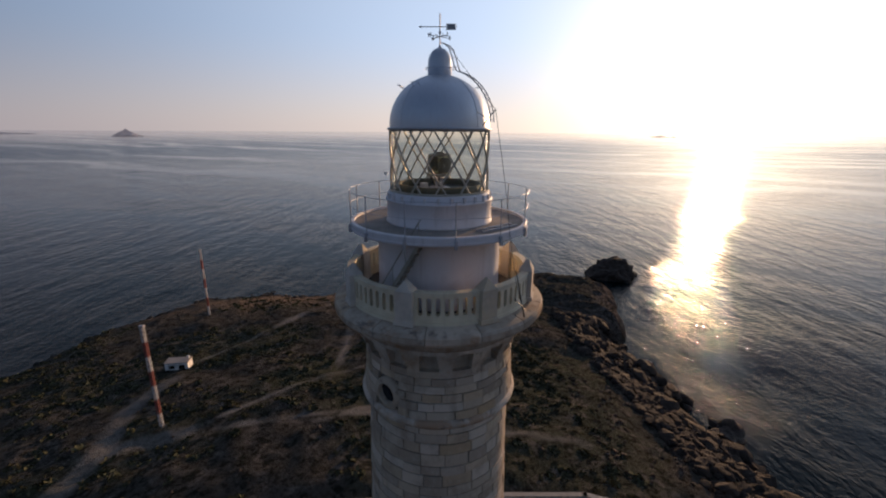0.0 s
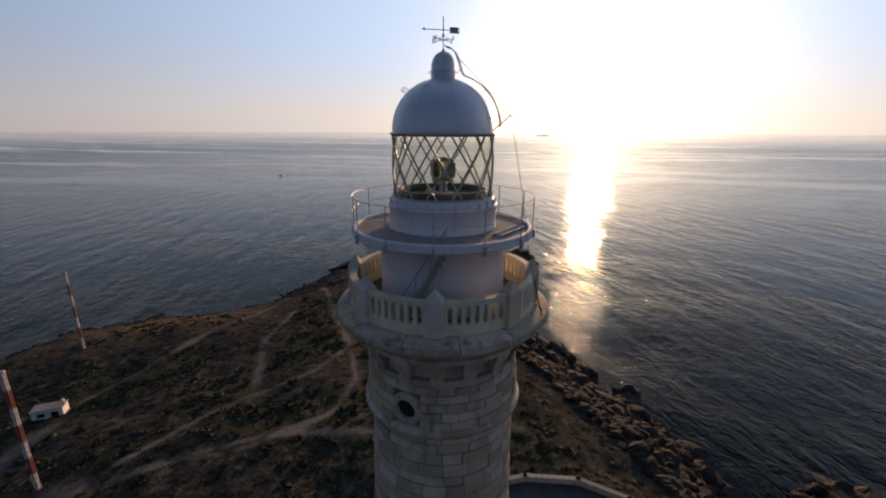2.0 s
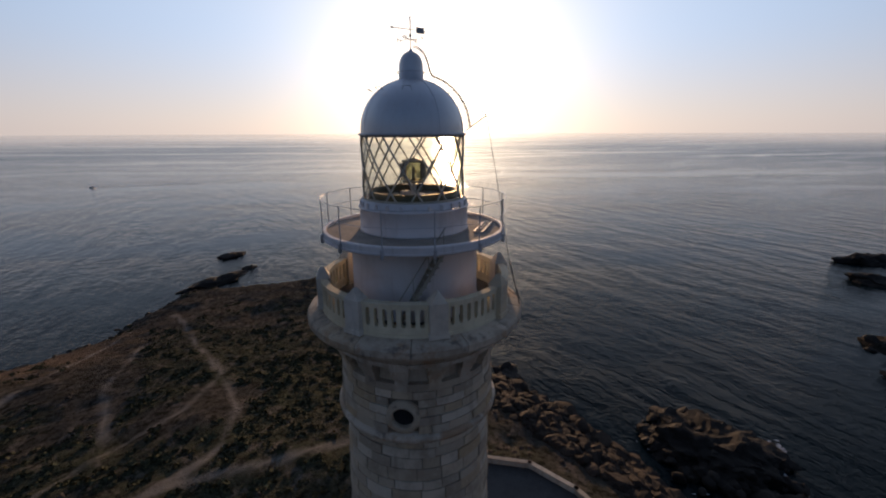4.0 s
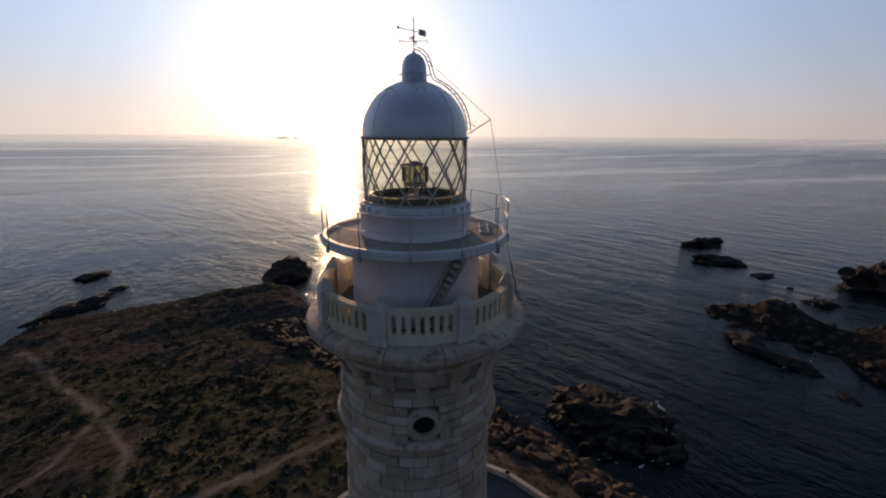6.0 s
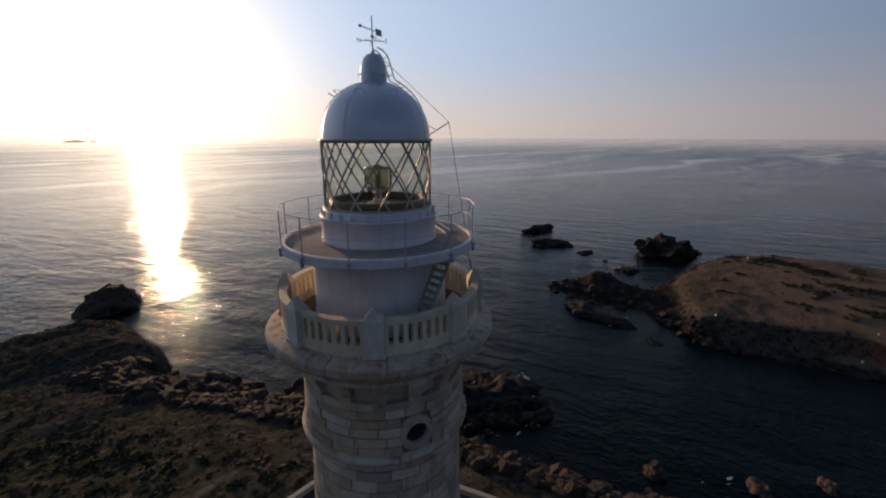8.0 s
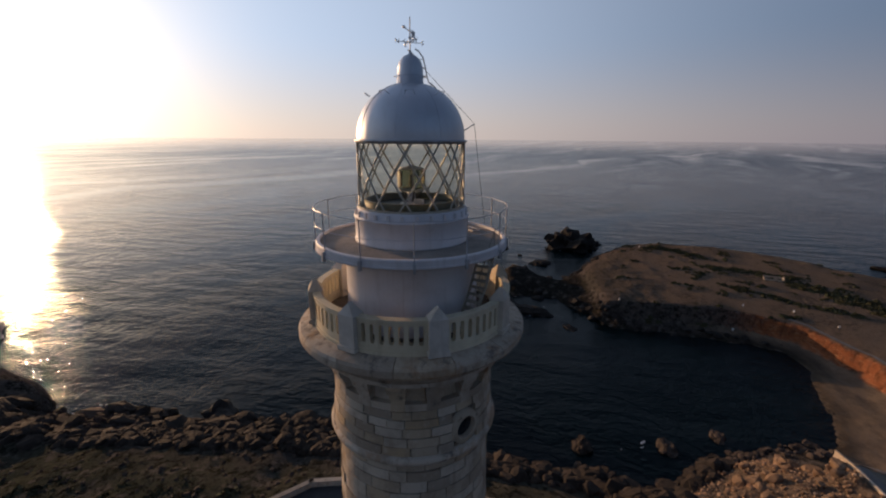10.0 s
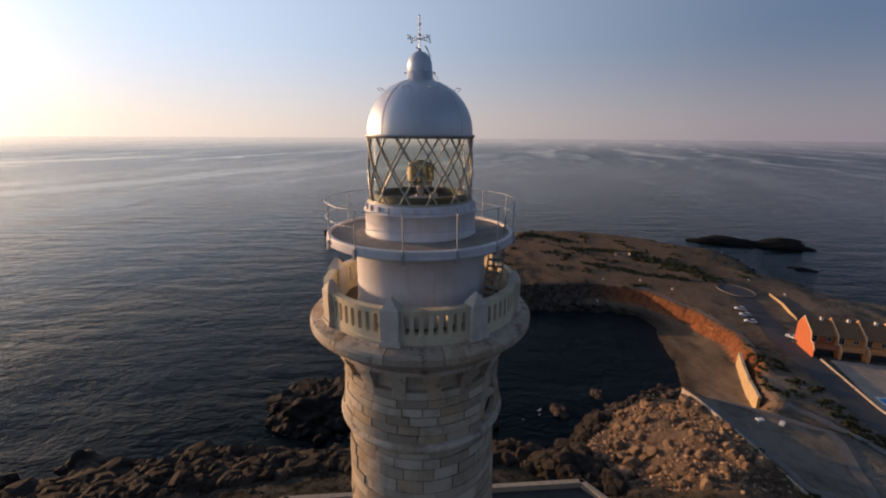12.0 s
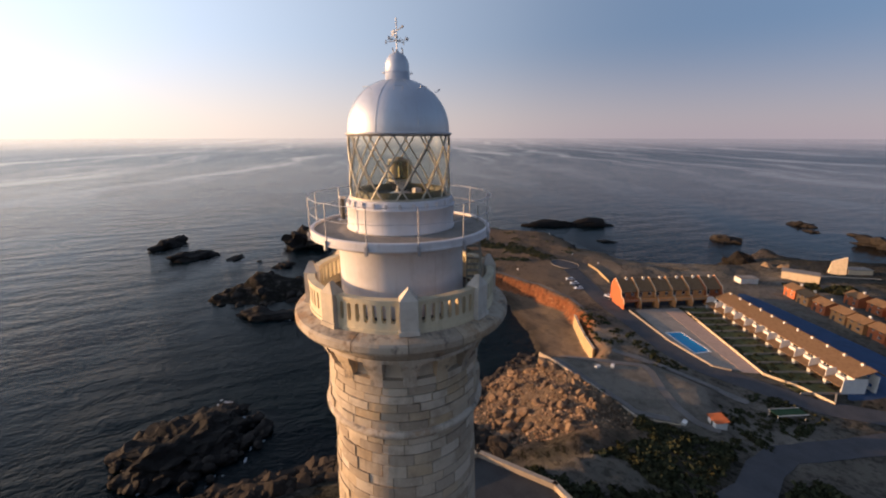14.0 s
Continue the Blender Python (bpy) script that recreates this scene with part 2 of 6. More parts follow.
def ground_material():
    k = Mat("ground_soil", (0.066, 0.060, 0.051), 1.0, 0.0, 0.0)
    k.mix(k.ramp(k.noise(0.06, 5.0, 0.6), 0.42, 0.66), (0.094, 0.083, 0.069))
    k.mix(k.ramp(k.noise(0.35, 5.0, 0.7), 0.50, 0.68), (0.038, 0.038, 0.029), strength=0.8)
    k.mix(k.ramp(k.noise(0.16, 5.0, 0.7), 0.50, 0.60), (0.078, 0.068, 0.056), strength=0.8)
    k.mix(k.ramp(k.noise(0.9, 5.0, 0.72), 0.52, 0.62), (0.018, 0.018, 0.014), strength=0.75)
    k.mix(k.attr("rock"), (0.128, 0.107, 0.092))
    rocky = k.math("MULTIPLY", k.attr("rock"), k.ramp(k.noise(0.3, 6.0, 0.7, (1.0, 1.0, 2.2)), 0.42, 0.66))
    k.mix(rocky, (0.046, 0.039, 0.035))
    k.mix(k.attr("scrub"), (0.062, 0.065, 0.038), strength=0.8)
    k.mix(k.attr("sand"), (0.160, 0.118, 0.078))
    tide = k.math("MULTIPLY", k.attr("sand"), k.ramp(k.noise(0.075, 4.0, 0.55, (0.45, 1.6, 1.0)), 0.46, 0.64))
    k.mix(tide, (0.062, 0.050, 0.040), strength=0.8)
    k.mix(k.attr("bare"), (0.205, 0.145, 0.098))
    k.mix(k.attr("dust"), (0.285, 0.250, 0.205))
    worn = k.math("MULTIPLY", k.attr("dust"), k.ramp(k.noise(0.13, 5.0, 0.65), 0.48, 0.62))
    k.mix(worn, (0.175, 0.155, 0.128), strength=0.7)
    k.mix(k.attr("earth"), (0.29, 0.108, 0.047))
    gullies = k.math("MULTIPLY", k.attr("earth"), k.ramp(k.noise(0.55, 5.0, 0.65, (1.0, 1.0, 0.35)), 0.46, 0.66))
    k.mix(gullies, (0.125, 0.052, 0.028), strength=0.85)
    seams = k.math("MULTIPLY", k.attr("earth"), k.ramp(k.noise(0.9, 4.0, 0.6, (0.5, 0.5, 2.6)), 0.54, 0.68))
    k.mix(seams, (0.40, 0.225, 0.120), strength=0.7)
    k.mix(k.attr("pathway"), (0.25, 0.230, 0.205), strength=0.75)
    # damp water's edge, and shade painted on the shore slope and low point
    k.mix(k.attr("wet_shade"), (0.020, 0.018, 0.015), strength=0.9)
    worked = k.math("MAXIMUM", k.attr("dust"), k.attr("bare"))
    for other in ("sand", "earth", "pathway"):
        worked = k.math("MAXIMUM", worked, k.attr(other))
    open_soil = k.math("SUBTRACT", 1.0, k.math("MULTIPLY", worked, 0.8))
    k.mix(k.math("MULTIPLY", open_soil, k.ramp(k.noise(0.24, 6.0, 0.75), 0.53, 0.61)), (0.155, 0.132, 0.110), strength=0.7)
    k.mix(k.math("MULTIPLY", open_soil, k.ramp(k.noise(0.5, 6.0, 0.75), 0.50, 0.58)), (0.013, 0.014, 0.010), strength=0.85)
    k.mix(k.math("MULTIPLY", open_soil, k.ramp(k.noise(3.1, 5.0, 0.75), 0.58, 0.66)), (0.16, 0.135, 0.11), strength=0.5)
    k.mix(k.math("MULTIPLY", k.attr("bare"), k.ramp(k.noise(0.11, 5.0, 0.65), 0.54, 0.68)), (0.085, 0.074, 0.050), strength=0.6)
    k.bump(k.noise(0.45, 6.0, 0.72), 1.0, 2.2)
    k.link(k.math("SUBTRACT", 1.0, k.math("MULTIPLY", k.attr("sand"), 0.8)), k.b.inputs["Normal"].links[0].from_node.inputs["Strength"])
    k.bump(k.noise(2.4, 5.0, 0.72), 1.0, 0.35)
    k.link(k.math("SUBTRACT", 1.0, k.math("MULTIPLY", k.attr("sand"), 0.8)), k.b.inputs["Normal"].links[0].from_node.inputs["Strength"])
    return k.m


def rock_material(name, base, dark, light, gloss=(0.95, 0.05)):
    k = Mat(name, base, gloss[0], 0.0, gloss[1])
    k.mix(k.per_island(), light, strength=0.6)
    k.mix(k.per_object(), light, strength=0.5)
    k.mix(k.ramp(k.math("FRACT", k.math("MULTIPLY", k.per_island(), 7.3), 0), 0.45, 1.0), dark, strength=0.75)
    k.mix(k.ramp(k.math("FRACT", k.math("MULTIPLY", k.per_object(), 5.7), 0), 0.45, 1.0), dark, strength=0.7)
    k.mix(k.ramp(k.noise(0.5, 6.0, 0.7), 0.45, 0.7), dark)
    k.mix(k.ramp(k.noise(2.0, 6.0, 0.7), 0.52, 0.72), light, strength=0.5)
    k.bump(k.noise(0.8, 6.0, 0.7), 0.8, 0.5)
    k.bump(k.noise(4.0, 5.0, 0.7), 0.6, 0.08)
    return k.m


def leaf_material(name, base, light):
    k = Mat(name, base, 0.9, 0.0, 0.03)
    k.mix(k.per_island(), light, strength=0.8)
    k.mix(k.ramp(k.noise(0.12, 3.0), 0.45, 0.65), (base[0] * 1.5, base[1] * 1.1, base[2]), strength=0.6)
    return k.m


def glass_material(name, tint=(1, 1, 1), rough=0.02, clear=0.9):
    m = bpy.data.materials.new(name)
    m.use_nodes = True
    t = m.node_tree
    t.nodes.remove(t.nodes["Principled BSDF"])
    out = t.nodes["Material Output"]
    tr, gl, mx = t.nodes.new("ShaderNodeBsdfTransparent"), t.nodes.new("ShaderNodeBsdfGlossy"), t.nodes.new("ShaderNodeMixShader")
    lw, pw, ad = t.nodes.new("ShaderNodeLayerWeight"), t.nodes.new("ShaderNodeMath"), t.nodes.new("ShaderNodeMath")
    lw.inputs["Blend"].default_value = 0.5
    pw.operation, pw.inputs[1].default_value = "POWER", 4.0
    ad.operation, ad.inputs[1].default_value, ad.inputs[2].default_value = "MULTIPLY_ADD", 0.95, 0.06
    t.links.new(lw.outputs["Facing"], pw.inputs[0])
    t.links.new(pw.outputs[0], ad.inputs[0])
    tr.inputs["Color"].default_value = rgba(tint)
    gl.inputs["Roughness"].default_value = rough
    t.links.new(ad.outputs[0], mx.inputs[0])
    t.links.new(tr.outputs[0], mx.inputs[1])
    t.links.new(gl.outputs[0], mx.inputs[2])
    t.links.new(mx.outputs[0], out.inputs["Surface"])
    return m


SEA = sea_material()
GROUND = ground_material()
ASHLAR = stone_material("tower_stone", (0.44, 0.36, 0.26), (0.27, 0.21, 0.15), (0.60, 0.52, 0.41))
ASHLAR_FAR = stone_material("tower_stone_far", (0.44, 0.37, 0.28), (0.27, 0.215, 0.155), (0.56, 0.48, 0.38), per="island")
MORTAR = plain_material("mortar", (0.155, 0.125, 0.095), 0.95, 0.0, 0.35, 4.0)
CORNICE = stone_material("cornice_stone", (0.45, 0.38, 0.29), (0.25, 0.19, 0.13), (0.55, 0.47, 0.37), rust=0.7)
BALUSTER = stone_material("balustrade_cast_stone", (0.68, 0.60, 0.42), (0.50, 0.42, 0.28), (0.72, 0.65, 0.48))
POSTSTONE = stone_material("post_stone", (0.55, 0.50, 0.42), (0.40, 0.35, 0.28), (0.62, 0.57, 0.49))
WHITE = paint_material("weathered_white_paint", (0.66, 0.63, 0.62), (0.42, 0.37, 0.33), 0.6)
SILVER = paint_material("silver_dome_paint", (0.60, 0.61, 0.63), (0.47, 0.46, 0.46), 0.47, 0.7, 0.35)
STEEL = paint_material("galvanised_steel", (0.45, 0.45, 0.46), (0.24, 0.22, 0.20), 0.5, 0.4)
BRONZE = plain_material("bronze_lattice", (0.46, 0.43, 0.35), 0.5, 0.25, 0.3)
DARKMETAL = plain_material("dark_metal", (0.07, 0.065, 0.06), 0.55, 0.3)
VANEMETAL = plain_material("vane_metal", (0.30, 0.30, 0.31), 0.38, 0.6)
GLASS = glass_material("lantern_glass", (0.93, 0.93, 0.87))
LENSGLASS = glass_material("lens_glass", (0.76, 0.76, 0.64), 0.08)
LENSMETAL = plain_material("lens_metal", (0.17, 0.155, 0.11), 0.45, 0.4)
STAIRMETAL = plain_material("stair_metal", (0.34, 0.315, 0.255), 0.7, 0.1, 0.4, 2.0)
KERB = plain_material("olive_metal", (0.11, 0.105, 0.065), 0.6, 0.2)
BALCONYDECK = plain_material("balcony_cement", (0.13, 0.115, 0.098), 0.9, 0.0, 0.4, 1.2)
DECK = plain_material("deck_cement", (0.30, 0.265, 0.225), 0.9, 0.0, 0.35, 1.5)
ASPHALT = plain_material("asphalt", (0.060, 0.058, 0.056), 0.9, 0.0, 0.3, 0.5)
ROADMAT = plain_material("road_asphalt", (0.075, 0.074, 0.078), 0.9, 0.0, 0.25, 0.3)
PAVED = plain_material("paved_concrete", (0.32, 0.27, 0.22), 0.9, 0.0, 0.3, 0.2)
FOOTWAY = plain_material("grey_footway", (0.165, 0.150, 0.136), 0.9, 0.0, 0.3, 0.3)
TARP = plain_material("green_canvas", (0.02, 0.05, 0.03), 0.8, 0.0, 0.25, 0.6)
PINKPAVE = plain_material("pink_paving", (0.48, 0.33, 0.245), 0.9, 0.0, 0.2, 0.8)
BLUEPAVE = plain_material("blue_paving", (0.045, 0.075, 0.14), 0.75, 0.0, 0.25, 0.25)
WALLSTONE = stone_material("rubble_wall", (0.42, 0.34, 0.25), (0.26, 0.20, 0.14), (0.52, 0.44, 0.34))
PLASTER_WHITE = plain_material("white_plaster", (0.70, 0.66, 0.60), 0.85, 0.0, 0.12, 0.9)
PLASTER_RED = plain_material("red_plaster", (0.42, 0.13, 0.055), 0.9, 0.0, 0.2, 0.9)
PLASTER_OCHRE = plain_material("ochre_plaster", (0.62, 0.29, 0.11), 0.9, 0.0, 0.2, 0.9)
OCHREWALL = plain_material("ochre_wall", (0.44, 0.315, 0.17), 0.9, 0.0, 0.3, 0.5)
PLASTER_YELLOW = plain_material("yellow_plaster", (0.62, 0.49, 0.33), 0.9, 0.0, 0.2, 0.7)
ROOFTILE = plain_material("clay_roof_tiles", (0.215, 0.130, 0.070), 0.9, 0.0, 0.35, 1.1)
WINDOW = plain_material("window_glass_dark", (0.02, 0.022, 0.026), 0.15, 0.0, 0.2)
POOLWATER = plain_material("pool_water", (0.01, 0.22, 0.42), 0.08, 0.0, 0.15, 0.5)
LAWN = plain_material("lawn", (0.11, 0.105, 0.045), 0.95, 0.0, 0.35, 0.6)
ROCK = rock_material("shore_rock", (0.060, 0.047, 0.038), (0.018, 0.015, 0.012), (0.105, 0.080, 0.062), (0.85, 0.07))
HAZEROCK = rock_material("hazed_island_rock", (0.44, 0.40, 0.43), (0.36, 0.33, 0.35), (0.50, 0.46, 0.48))
# the far islands' haze is put in as pale violet colour and half alpha
HAZEROCK.node_tree.nodes["Principled BSDF"].inputs["Alpha"].default_value = 0.5
SEAROCK = rock_material("sea_rock", (0.027, 0.024, 0.021), (0.009, 0.008, 0.007), (0.046, 0.038, 0.031), (0.8, 0.10))
KNOLL = rock_material("sunlit_knoll_rock", (0.26, 0.175, 0.105), (0.12, 0.082, 0.052), (0.36, 0.26, 0.165))
BOULDER = rock_material("orange_boulder", (0.33, 0.190, 0.102), (0.10, 0.060, 0.036), (0.60, 0.43, 0.275))
SCRUB = leaf_material("scrub_leaves", (0.042, 0.047, 0.026), (0.086, 0.086, 0.050))
HEDGE = leaf_material("bush_leaves", (0.028, 0.033, 0.017), (0.058, 0.060, 0.032))
MASTRED = plain_material("mast_red", (0.23, 0.085, 0.07), 0.7)
MASTWHITE = plain_material("mast_white", (0.46, 0.44, 0.42), 0.7)
CARWHITE = plain_material("car_white", (0.72, 0.72, 0.74), 0.3)
CARDARK = plain_material("car_dark", (0.05, 0.055, 0.07), 0.3)
RUBBER = plain_material("rubber", (0.02, 0.02, 0.02), 0.9)
FOAM = plain_material("foam", (0.42, 0.44, 0.46), 0.9)


# ---------------------------------------------------------------- mesh helpers
def part(name, bm, material, parent=None, label="", smooth=False):
    me = bpy.data.meshes.new(name)
    bm.to_mesh(me)
    bm.free()
    me.materials.append(material)
    if smooth:
        me.polygons.foreach_set("use_smooth", [True] * len(me.polygons))
    ob = new(name, me)
    ob.parent = parent
    if label:
        ob["label"] = label
    return ob


def piece(name, me, parent, m):
    """One more object on a mesh that exists."""
    ob = new(name, me)
    ob.parent = parent
    ob.matrix_basis = m
    return ob


def thing(name, label, category, m=Matrix(), group="", kind=""):
    ob = new(name)
    ob.empty_display_size = 0.2
    ob.matrix_basis = m
    return tagged(ob, label, category, group, kind)


def add_box(bm, x0, y0, z0, x1, y1, z1, m=Matrix()):
    v = [bm.verts.new(m @ Vector(p)) for p in ((x0, y0, z0), (x1, y0, z0), (x1, y1, z0), (x0, y1, z0), (x0, y0, z1), (x1, y0, z1), (x1, y1, z1), (x0, y1, z1))]
    for f in ((3, 2, 1, 0), (4, 5, 6, 7), (0, 1, 5, 4), (1, 2, 6, 5), (2, 3, 7, 6), (3, 0, 4, 7)):
        bm.faces.new([v[i] for i in f])
    return v


def box(x0, y0, z0, x1, y1, z1, bevel=0.0, m=Matrix()):
    bm = bmesh.new()
    add_box(bm, x0, y0, z0, x1, y1, z1, m)
    if bevel:
        bmesh.ops.bevel(bm, geom=list(bm.edges), offset=bevel, segments=2, affect="EDGES")
    return bm


def lathe(profile, n=96, a0=0.0, a1=360.0):
    bm = bmesh.new()
    full = a1 - a0 >= 360
    steps = n if full else n + 1
    rings = []
    for r, z in profile:
        rings.append([bm.verts.new((r * math.cos(radians(a0 + (a1 - a0) * i / n)), r * math.sin(radians(a0 + (a1 - a0) * i / n)), z)) for i in range(steps)])
    for a, b in zip(rings, rings[1:]):
        for i in range(n):
            j = (i + 1) % steps
            bm.faces.new((a[i], a[j], b[j], b[i]))
    return bm


def tube(bm, points, r, sides=8, closed=False):
    points = [Vector(p) for p in points]
    n = len(points)
    rings = []
    for i, p in enumerate(points):
        a = points[(i - 1) % n] if closed or i else p
        b = points[(i + 1) % n] if closed or i < n - 1 else p
        d = (b - a).normalized()
        u = d.cross(Vector((0, 0, 1)) if abs(d.z) < 0.95 else Vector((1, 0, 0))).normalized()
        w = d.cross(u)
        rings.append([bm.verts.new(p + (u * math.cos(2 * math.pi * k / sides) + w * math.sin(2 * math.pi * k / sides)) * r) for k in range(sides)])
    for i in range(n if closed else n - 1):
        a, b = rings[i], rings[(i + 1) % n]
        for k in range(sides):
            bm.faces.new((a[k], a[(k + 1) % sides], b[(k + 1) % sides], b[k]))
    if not closed:
        bm.faces.new(rings[0])
        bm.faces.new(list(reversed(rings[-1])))
    return bm


def polar(r, a, z):
    return Vector((r * math.cos(radians(a)), r * math.sin(radians(a)), z))


def arc_block(bm, r0, r1, a0, a1, z0, z1, n=2, lean=0.0):
    """A block between two radii, two bearings and two heights."""
    cols = []
    for i in range(n + 1):
        a = a0 + (a1 - a0) * i / n
        cols.append([bm.verts.new(polar(r, a, z)) for r, z in ((r0, z0), (r1 + lean, z0), (r1, z1), (r0, z1))])
    for c, d in zip(cols, cols[1:]):
        for k in range(4):
            bm.faces.new((c[k], d[k], d[(k + 1) % 4], c[(k + 1) % 4]))
    bm.faces.new(list(reversed(cols[0])))
    bm.faces.new(cols[-1])
    return bm


# ---------------------------------------------------------------- lie of the land
COAST = [(-600, 60), (-250, 70), (-170, 90), (-138, 111), (-135, 134), (-128, 155), (-108, 181), (-80, 188), (-52, 184), (-32, 193), (-20, 210),
         (-6, 225), (14, 226), (38, 208), (66, 200), (88, 186), (93, 172), (84, 148), (80, 136), (74, 124), (67, 115), (72, 104), (77, 96), (69, 84),
         (71, 74), (80, 68), (74, 60), (81, 50), (81, 40), (75, 22), (71, 0), (72, -16), (80, -25), (75, -33), (69, -41), (75, -49), (84, -57), (90, -67), (96, -78), (100, -97),
         (111, -106), (126, -108), (140, -116), (156, -117), (165, -106), (165, -80)]
COAST2 = [(168, -54), (182, -47), (189, -41), (201, -32), (202, -9), (212, 14), (222, 18), (246, -6), (233, -26), (230, -34), (242, -46), (263, -56), (276, -62), (306, -80), (322, -118), (300, -175), (272, -203),
          (240, -230), (222, -231), (189, -215), (172, -224), (157, -222), (150, -224), (137, -239), (119, -267), (125, -291), (137, -342), (109, -321),
          (100, -316), (79, -350), (66, -351), (20, -380), (-80, -430), (-600, -460)]
UPPER = [(-600, 400), (400, 400), (400, 20), (186, -10), (176, -48), (177, -80), (175, -106), (163, -123), (140, -130), (118, -129), (103, -123),
         (88, -112), (74, -104), (70, -98), (79, -84), (77, -77), (60, -76), (42, -78), (36, -70), (36, -34), (120, 30), (140, 60), (380, 60), (380, -500), (-600, -500)]
TERRACE = [(25, -36), (37, -29), (39.5, 18), (37.5, 26), (32, 31.5), (24, 34.5), (10, 35), (-38, 34), (-40, -36)]
TERRACE_Z = 27.0


def inland(poly, x, y):
    """Distance to a closed outline: positive inside."""
    best = np.full(x.shape, 1e9)
    inside = np.zeros(x.shape, bool)
    for (ax, ay), (bx, by) in zip(poly, poly[1:] + poly[:1]):
        dx, dy = bx - ax, by - ay
        t = np.clip(((x - ax) * dx + (y - ay) * dy) / (dx * dx + dy * dy), 0, 1)
        best = np.minimum(best, np.hypot(x - ax - t * dx, y - ay - t * dy))
        cross = (ay > y) != (by > y)
        inside ^= cross & (x < (bx - ax) * (y - ay) / (by - ay + 1e-12) + ax)
    return np.where(inside, best, -best)


def wave(x, y, size, seed):
    """Smooth value noise, about -1 to 1."""
    u, v = x / size + seed * 17.3, y / size + seed * 9.1
    i, j = np.floor(u), np.floor(v)
    f, g = u - i, v - j
    f, g = f * f * (3 - 2 * f), g * g * (3 - 2 * g)

    def h(a, b):
        s = np.sin(a * 127.1 + b * 311.7 + seed * 74.7) * 43758.5453
        return (s - np.floor(s)) * 2 - 1

    return (h(i, j) * (1 - f) + h(i + 1, j) * f) * (1 - g) + (h(i, j + 1) * (1 - f) + h(i + 1, j + 1) * f) * g


def rough(x, y, size, seed, octaves=4):
    return sum(wave(x, y, size / 2 ** k, seed + k) / 2 ** k for k in range(octaves))


def blob(x, y, cx, cy, r, s=None):
    return np.exp(-((x - cx) / r) ** 2 - ((y - cy) / (r if s is None else s)) ** 2)


def bluff(x, y):
    """The rough earth bank between the beach wall and the road."""
    return np.clip(1.6 * blob((x - 89) * 0.87 + (y + 122) * 0.5, (y + 122) * 0.87 - (x - 89) * 0.5, 0, 0, 15, 5.5), 0, 1)


def land(x, y):
    """Height of the ground and the distance from the shore."""
    jag = rough(x, y, 16, 3, 4)
    d = inland(COAST + COAST2, x, y) + 2.6 * jag
    hill = blob(x, y, -4, 8, 92, np.where(y > 8, 112, 84))
    e = 9.5 + 20.0 * hill + 3.0 * blob(x, y, 68, 165, 30) - 1.5 * blob(x, y, -50, 170, 60, 30)
    e = e - 9.0 * blob(x, y, 82, -50, 26, 14) - 5 * blob(x, y, 55, -52, 14, 12)
    e = e + 1.3 * blob(x, y, 72, -80, 14, 8) + 1.2 * blob(x, y, 50, -80, 16, 8)
    e = e - 5.5 * blob(x, y, 212, -6, 34, 28) + 2 * blob(x, y, 60, -300, 50)
    low_point = (x > 160) / (1 + np.exp(np.clip((-49 - y) / 1.2, -40, 40)))
    e = e * (1 - low_point) + (4.4 + 2.6 * blob(x, y, 214, 2, 14, 11) + 5.5 * blob(x, y, 233, -13, 12, 11)) * low_point
    # width of the shore slope: cliffs are narrow, the open slopes wide
    w = 6.0 + 16 * blob(x, y, -90, 190, 80, 60) + 8 * blob(x, y, 75, 40, 20, 60) - 3.5 * blob(x, y, 80, 160, 30, 36) - 3 * blob(x, y, 180, -70, 30, 60)
    shore = 1 - np.exp(-np.maximum(d, 0) / w)
    h = e * shore
    up = inland(UPPER, x, y) + 1.0 * rough(x, y, 7, 8, 3)
    step = 1 / (1 + np.exp(np.clip(-(up - 0.8) / (0.3 + 1.2 * blob(x, y, 62, -70, 26, 14)), -40, 40)))
    low = np.minimum(h, 0.4 + (0.20 - 0.09 * blob(x, y, 128, -116, 45, 22)) * np.maximum(d, 0) + 0.36 * np.maximum(d, 0) * blob(x, y, 66, -66, 20, 15) + 10 * blob(x, y, 44, -54, 18, 16) + 6 * blob(x, y, 60, -36, 16, 12))
    h = low + (h - low) * step
    calm = 1 - 0.8 * np.clip(1.8 * blob(x, y, 215, -145, 70, 55), 0, 1)
    h = h + (0.9 * rough(x, y, 24, 11) + 0.3 * rough(x, y, 5, 21, 3)) * shore * calm * np.clip(d / 6, 0, 1)
    rocky = blob(x, y, 74, 40, 16, 75) + blob(x, y, 60, -45, 30, 16) + blob(x, y, 205, 0, 40, 26) + blob(x, y, 85, 150, 16, 50)
    crag = np.clip((x - 36) / 14, 0, 1) * np.clip((y - 14) / 14, 0, 1) * np.clip((d - 1) / 5, 0, 1)
    h = h + crag * (1.1 * np.abs(rough(x, y, 7, 37, 3)) + 0.35 * rough(x, y, 3.2, 39, 2) - 0.4)
    h = h + np.clip(rocky, 0, 1) * (1.9 * np.abs(rough(x, y, 9, 31, 4)) - 0.5) * np.clip(d / 3, 0, 1)
    h = h + bluff(x, y) * (0.8 + 3.6 * np.abs(rough(x, y, 6, 51, 3))) * np.clip(up / 2, 0, 1)
    bank = np.clip(1.8 * blob(x, y, 60, -68, 24, 12), 0, 1) * np.clip((d - 3) / 4, 0, 1)
    h = h + bank * (1.8 * np.abs(rough(x, y, 6, 57, 3)) - 0.3)
    h = np.where(d < 0, np.maximum(d * 0.45, -6), h)
